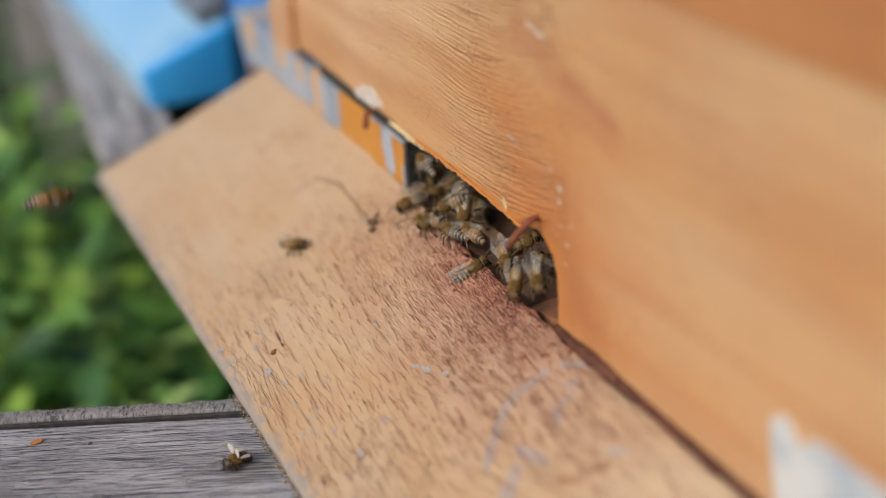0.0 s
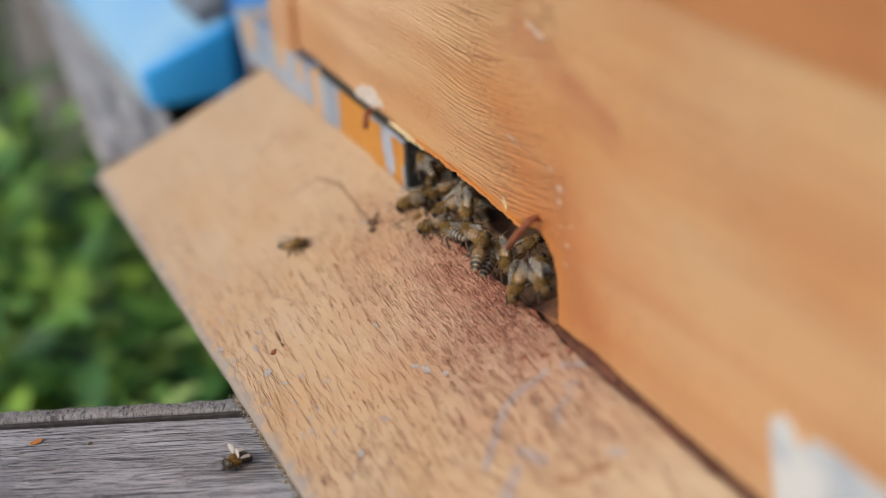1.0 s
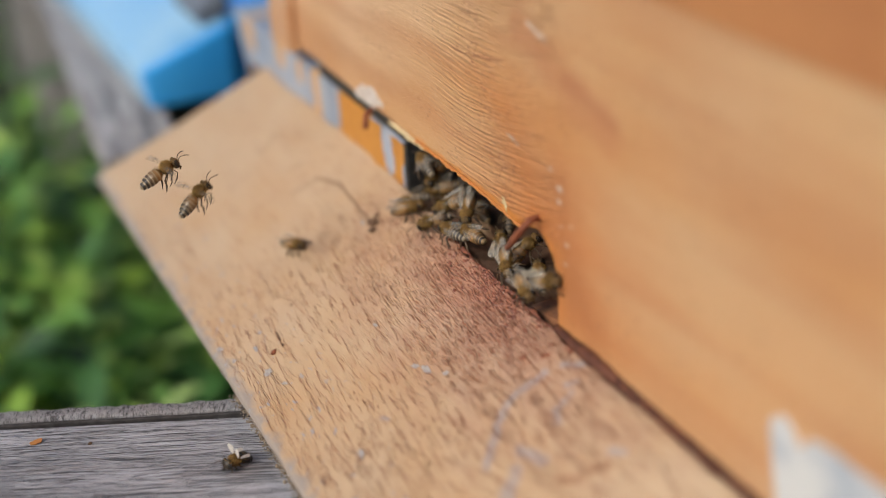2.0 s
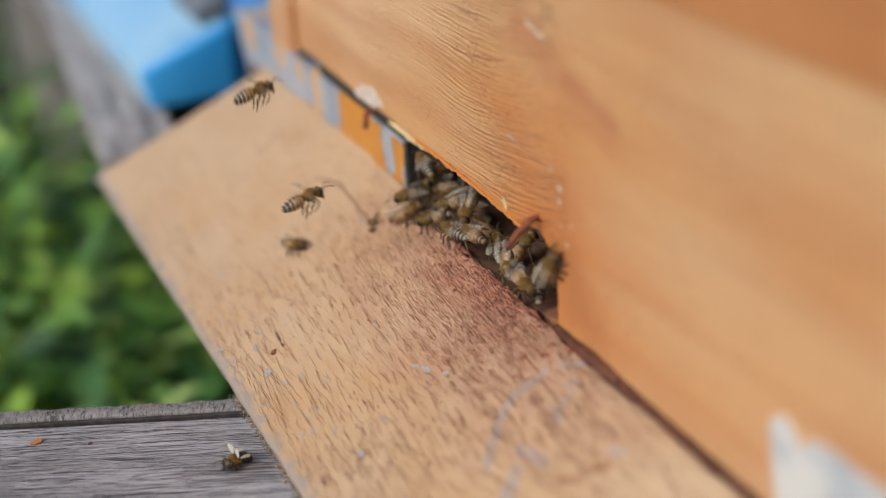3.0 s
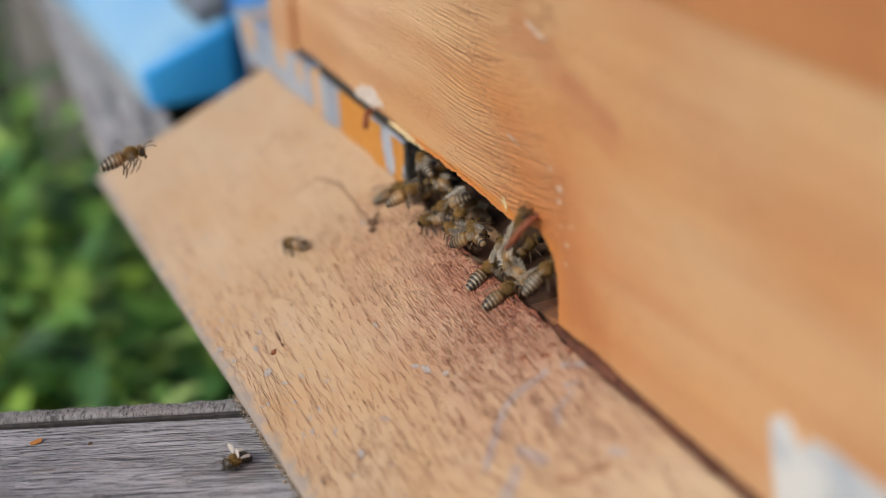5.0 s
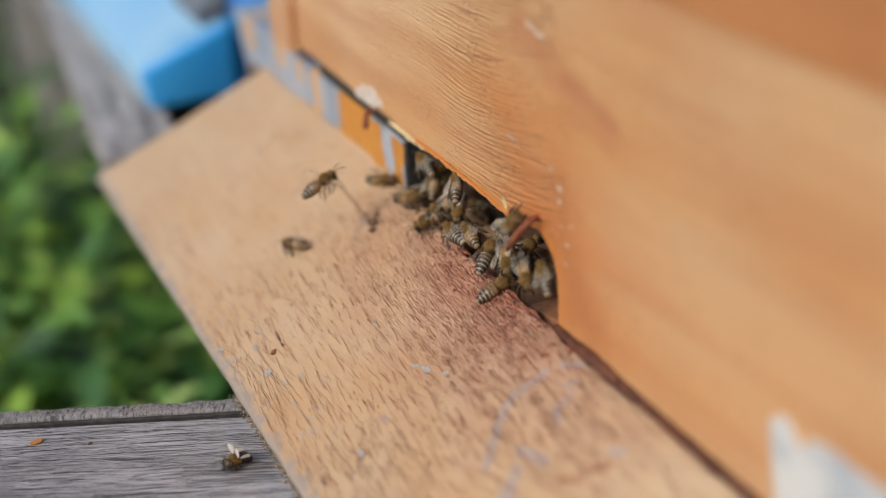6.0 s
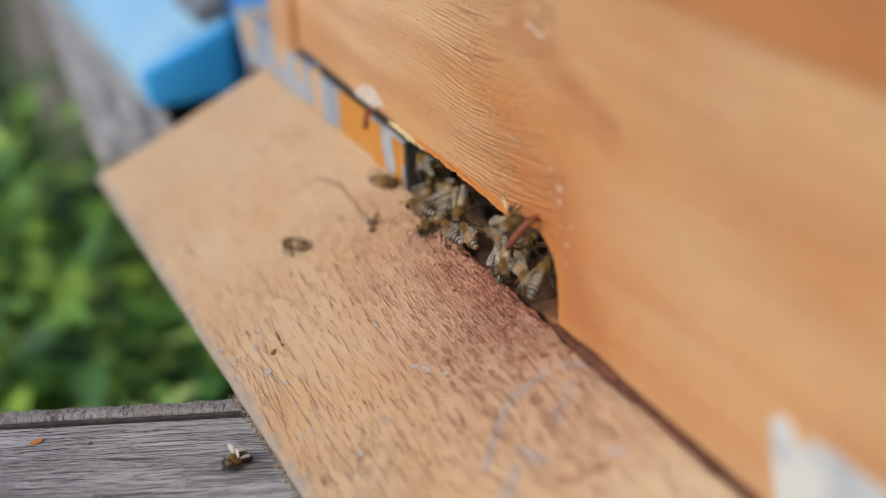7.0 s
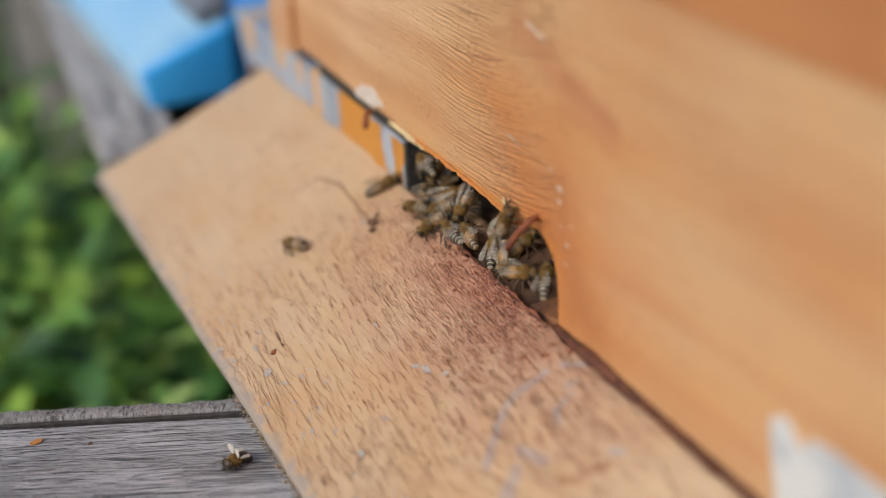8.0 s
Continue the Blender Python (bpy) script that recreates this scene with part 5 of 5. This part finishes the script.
    # flies in close behind another
    crawl(flier, [(0, 5.1)], [(0, -0.1344, -0.2196, 0.0845, 0, 8, 81), (4.2, -0.1180, -0.1909, 0.0784, 0, 8, 81), (4.4, -0.1133, -0.1286, 0.0546, 0, -10, 90), (4.5, -0.0965, -0.0735, 0.0471, -0, -35, 114), (4.6, -0.0928, -0.0390, 0.0465, 0, -25, 101), (4.7, -0.0790, -0.0340, 0.0258, 0, -24, 101), (4.9, -0.0792, -0.0192, 0.0161, 0, -16, 94), (5.1, -0.0822, -0.0060, 0.0107, 23, -25, 45), (5.8, -0.0868, -0.0040, 0.0091, 28, -20, 33), (6, -0.0906, -0.0040, 0.0065, 29, -17, 28), (6.5, -0.0941, -0.0020, 0.0058, 28, -20, 33), (7, -0.1068, 0.0300, 0.0030, 23, -25, 45), (8, -0.1068, 0.0500, 0.0030, 23, -25, 45)])
    # hovers over the board and goes in
    crawl(flier, [(0, 6.25)], [(0, -0.1320, -0.2292, 0.0724, 0, 9, 80), (4.5, -0.1039, -0.1689, 0.0709, 0, 9, 81), (4.7, -0.0886, -0.1364, 0.0701, 0, -18, 96), (4.9, -0.0827, -0.1126, 0.0567, 0, -9, 90), (5.3, -0.0870, -0.0964, 0.0335, -0, -13, 92), (5.6, -0.0852, -0.0867, 0.0381, 0, -17, 95), (5.8, -0.1257, -0.0672, 0.0163, 0, -21, 98), (5.9, -0.1092, -0.0468, 0.0142, -0, -16, 95), (6, -0.0991, -0.0357, 0.0161, 0, -20, 98), (6.1, -0.0906, -0.0209, 0.0130, -0, -12, 92), (6.2, -0.0850, -0.0124, 0.0100, 0, -12, 91), (6.3, -0.0961, -0.0032, 0.0016, 7, -22, 71), (6.55, -0.0827, -0.0060, 0.0067, -29, -18, 151), (6.8, -0.0792, -0.0060, 0.0074, -33, 3, -175), (7.2, -0.0803, -0.0060, 0.0063, -33, 7, -169), (8, -0.0842, -0.0050, 0.0047, -32, 11, -163)])
    # leaves the entrance and flies off
    crawl(flier, [(6.62, 8.0)], [(0, -0.0938, -0.0030, 0.0029, -19, 28, -127), (1.5, -0.0933, -0.0030, 0.0029, -23, 25, -134), (3, -0.0927, -0.0040, 0.0061, -26, 22, -141), (4.5, -0.0958, -0.0030, 0.0070, -28, 20, -147), (6, -0.0938, -0.0040, 0.0050, -29, 17, -152), (6.6, -0.0929, -0.0060, 0.0054, -32, 11, -164), (6.7, -0.0679, -0.0433, 0.0204, 0, -2, -134), (6.8, -0.0897, -0.1146, 0.0234, 0, 6, -128), (6.9, -0.1070, -0.1723, 0.0296, 0, 6, -127), (8, -0.1363, -0.2292, 0.0357, 0, 5, -126)], 'brown honey bee that takes off from the entrance')
    # potters about on the board
    crawl(walker, [], [(0, -0.1178, -0.0422, -0.0150, 20.2, -11.3, 28), (0.5, -0.1178, -0.0422, -0.0150, 18.5, -13.9, 35.7), (1, -0.1178, -0.0422, -0.0150, 17.5, -15.2, 39.7), (1.5, -0.1178, -0.0422, -0.0150, 20.5, -10.6, 26.1), (3, -0.1178, -0.0422, -0.0150, 21.5, -8.4, 20.4), (3.5, -0.1178, -0.0422, -0.0150, 22, -6.9, 16.7), (3.65, -0.1178, -0.0422, -0.0150, 16.7, 16, -42.6), (3.8, -0.1178, -0.0422, -0.0150, -6.3, 22.2, -106.2), (4, -0.1178, -0.0422, -0.0150, -20.2, 11.3, -152), (4.5, -0.1178, -0.0422, -0.0150, -21.5, 8.4, -159.6), (6, -0.1178, -0.0422, -0.0150, -21, 9.5, -156.8), (8, -0.1178, -0.0422, -0.0150, -21.7, 7.7, -161.5)], 'dark honey bee pottering alone on the landing board', 0.86)
    # arrives late at the left of the entrance
    crawl(walker, [], [(0, -0.1044, 0.0060, 0.0008, 23, -25, 45), (1.3, -0.0901, -0.0020, 0.0055, 26, -23, 39), (1.5, -0.0871, -0.0040, 0.0067, 27, -21, 35), (2.8, -0.0993, -0.0060, -0.0070, 23, -25, 46), (3, -0.0876, -0.0070, 0.0022, 21, -26, 49), (3.5, -0.0825, -0.0060, 0.0050, 19, -28, 54), (4, -0.0920, 0.0020, 0.0033, 15, -30, 62), (4.5, -0.1028, 0.0100, 0.0012, 15, -30, 62), (8, -0.1028, 0.0100, 0.0012, 15, -30, 62)])
    crawl(walker, [], [(0, -0.0879, 0.0010, 0.0197, -33, -5, 173), (4, -0.0889, 0.0010, 0.0195, -33, -7, 169), (8, -0.0879, 0.0010, 0.0197, -33, -5, 173)])
    crawl(walker, [], [(0, -0.0861, 0.0060, 0.0098, -10, 32, -108), (1, -0.0865, 0.0050, 0.0087, -17, 29, -121), (3, -0.0871, 0.0060, 0.0089, -28, 20, -147), (4, -0.0834, 0.0060, 0.0126, -10, 32, -108), (5, -0.0825, 0.0040, 0.0136, -34, -0, 180), (6, -0.0864, 0.0040, 0.0124, -26, -23, 141), (7, -0.0836, 0.0060, 0.0107, -33, 3, -176), (8, -0.0885, 0.0060, 0.0100, -23, 25, -135)])
    crawl(walker, [], [(0, -0.0686, 0.0010, 0.0106, -19, 28, -126), (1, -0.0701, 0.0010, 0.0094, -17, 30, -121), (3, -0.0686, 0.0010, 0.0111, -25, 23, -141), (4.5, -0.0686, 0.0010, 0.0106, -19, 28, -126), (6, -0.0728, 0.0000, 0.0085, -19, 28, -126), (6.5, -0.0763, 0.0000, 0.0060, -27, 20, -146), (8, -0.0738, 0.0000, 0.0075, -23, 26, -134)])
    crawl(walker, [], [(0, -0.0735, -0.0040, 0.0030, -28, 19, -148), (1, -0.0725, -0.0040, 0.0027, -22, 26, -134), (3, -0.0728, -0.0040, 0.0051, -25, 23, -140), (4.5, -0.0713, -0.0040, 0.0050, -30, 15, -156), (6, -0.0753, -0.0040, 0.0033, -15, 31, -117), (7, -0.0734, -0.0040, 0.0032, -10, 32, -107), (8, -0.0730, -0.0040, 0.0027, -10, 32, -107)])
    crawl(walker, [], [(0, -0.0586, -0.0030, 0.0056, -33, 5, -172), (1, -0.0596, -0.0030, 0.0052, -33, 4, -175), (3, -0.0586, -0.0030, 0.0058, -33, 4, -175), (4.5, -0.0549, -0.0030, 0.0076, -33, 7, -169), (6, -0.0587, -0.0030, 0.0051, -34, -1, 178), (8, -0.0600, -0.0030, 0.0050, -33, -3, 176)])
    crawl(walker, [], [(0, -0.0626, 0.0040, 0.0092, 27, 20, -33), (1, -0.0607, 0.0040, 0.0109, 29, 17, -27), (3, -0.0597, 0.0040, 0.0117, 23, 25, -46), (4.5, -0.0635, 0.0040, 0.0098, 25, 23, -40), (6, -0.0671, 0.0040, 0.0087, 28, 20, -33), (8, -0.0633, 0.0040, 0.0114, 17, 30, -59)])
    crawl(walker, [], [(0, -0.0495, 0.0000, 0.0083, -34, 0, -180), (3, -0.0504, 0.0000, 0.0074, -33, 3, -175), (4.5, -0.0459, 0.0000, 0.0102, -33, -3, 175), (6, -0.0513, 0.0000, 0.0070, -33, -6, 170), (8, -0.0522, 0.0000, 0.0062, -33, -6, 170)])
    crawl(walker, [], [(0, -0.0399, -0.0050, -0.0010, 6, -33, 79), (0.3, -0.0394, -0.0050, -0.0006, 4, -33, 83), (0.5, -0.0374, -0.0040, 0.0016, -12, -32, 112), (0.9, -0.0314, -0.0020, 0.0076, -16, -30, 120), (1.5, -0.0359, 0.0040, 0.0066, -24, -24, 139), (3, -0.0458, 0.0080, 0.0030, -30, -15, 155), (4.5, -0.0402, 0.0060, 0.0046, -29, -17, 152), (6, -0.0327, 0.0040, 0.0054, -26, -22, 143), (8, -0.0414, 0.0040, 0.0042, -26, -21, 144)])
    crawl(walker, [], [(0, -0.0289, 0.0020, 0.0070, 32, 12, -19), (1.5, -0.0262, 0.0010, 0.0070, 31, 14, -22), (3, -0.0232, 0.0000, 0.0074, 31, 14, -23), (4.5, -0.0215, 0.0000, 0.0085, 32, 12, -19), (6, -0.0250, 0.0010, 0.0080, 29, 18, -29), (8, -0.0256, 0.0000, 0.0069, 30, 16, -25)])
    crawl(walker, [], [(0, -0.0347, 0.0120, 0.0068, 14, -31, 64), (1.5, -0.0327, 0.0120, 0.0059, 4, -33, 83), (3, -0.0384, 0.0140, 0.0040, -7, -33, 102), (6, -0.0401, 0.0160, 0.0016, 4, -33, 83), (8, -0.0459, 0.0180, 0.0004, 4, -33, 83)])
    crawl(walker, [], [(0, -0.0122, -0.0030, 0.0065, 28, 20, -33), (0.5, -0.0115, -0.0030, 0.0065, 29, 18, -29), (1, -0.0092, -0.0040, 0.0072, 22, 26, -48), (1.5, -0.0073, -0.0030, 0.0064, 31, 14, -22), (3, -0.0087, -0.0020, 0.0083, 33, 3, -5), (3.5, -0.0083, -0.0010, 0.0074, 33, 3, -4), (4.5, -0.0127, 0.0000, 0.0075, 33, -4, 6), (6, -0.0108, 0.0000, 0.0088, 31, 12, -19), (7, -0.0116, 0.0000, 0.0091, 33, 7, -11), (7.5, -0.0100, 0.0000, 0.0108, 33, -4, 5), (8, -0.0120, -0.0010, 0.0098, 31, -14, 22)])
    crawl(walker, [], [(0, -0.0033, 0.0000, 0.0119, 31, 14, -22), (1, -0.0015, 0.0000, 0.0111, 33, 7, -11), (1.7, 0.0046, -0.0020, 0.0141, 57, -11, 7), (2.8, 0.0107, -0.0030, 0.0211, 90, -48, 0), (3.5, 0.0073, -0.0030, 0.0238, -90, -88, 180), (4, 0.0045, -0.0030, 0.0245, -90, -76, 180), (4.5, 0.0012, -0.0040, 0.0310, -90, -60, 180), (5.2, -0.0083, -0.0040, 0.0290, 90, -52, 0), (6, -0.0124, -0.0040, 0.0277, 90, -39, 0), (7, -0.0132, -0.0040, 0.0278, 90, -29, 0), (8, -0.0166, -0.0040, 0.0267, 90, -60, 0)], 'brown honey bee climbing the orange panel beside the nail')
    crawl(walker, [], [(0, -0.0792, 0.0180, 0.0009, -32, -10, 165), (4, -0.0761, 0.0160, 0.0017, -34, -0, 179), (8, -0.0861, 0.0200, -0.0019, -32, -10, 165)])
    crawl(walker, [], [(0, -0.0850, 0.0100, 0.0081, -23, 25, -134), (3, -0.0862, 0.0100, 0.0053, -19, 28, -126), (4.7, -0.0799, 0.0080, 0.0083, -33, 6, -170), (5.8, -0.0628, 0.0010, 0.0199, -31, -13, 160), (6, -0.0596, 0.0000, 0.0225, -28, -20, 147), (6.5, -0.0564, 0.0000, 0.0243, -24, -24, 137), (6.8, -0.0694, 0.0040, 0.0145, -17, -29, 122), (7, -0.0746, 0.0050, 0.0100, 15, -30, 63), (7.5, -0.0790, 0.0060, 0.0091, 23, -25, 46), (8, -0.0790, 0.0060, 0.0091, 23, -25, 46)], 'brown honey bee climbing over the others to the lip')
    crawl(walker, [], [(0, -0.0132, 0.0080, 0.0093, -33, -7, 169), (1.5, -0.0112, 0.0060, 0.0087, -31, -14, 157), (3, -0.0099, 0.0040, 0.0057, -29, -18, 150), (4.5, -0.0040, 0.0020, 0.0120, 14, -31, 65), (6, -0.0007, 0.0010, 0.0134, -31, -14, 157), (6.5, 0.0007, 0.0010, 0.0151, -30, -16, 154), (7, -0.0022, 0.0010, 0.0129, -15, -30, 118), (7.5, -0.0122, 0.0060, 0.0113, -15, -30, 118), (8, -0.0047, 0.0040, 0.0098, -26, -22, 142)])
    crawl(walker, [], [(0, -0.0904, 0.0060, 0.0142, 23, 25, -44), (4, -0.0895, 0.0060, 0.0141, 8, 33, -76), (8, -0.0904, 0.0060, 0.0142, 23, 25, -44)])
    for kind in (flier, walker):
        for ob in (*kind.children_recursive, kind):
            bpy.data.objects.remove(ob)


motions()
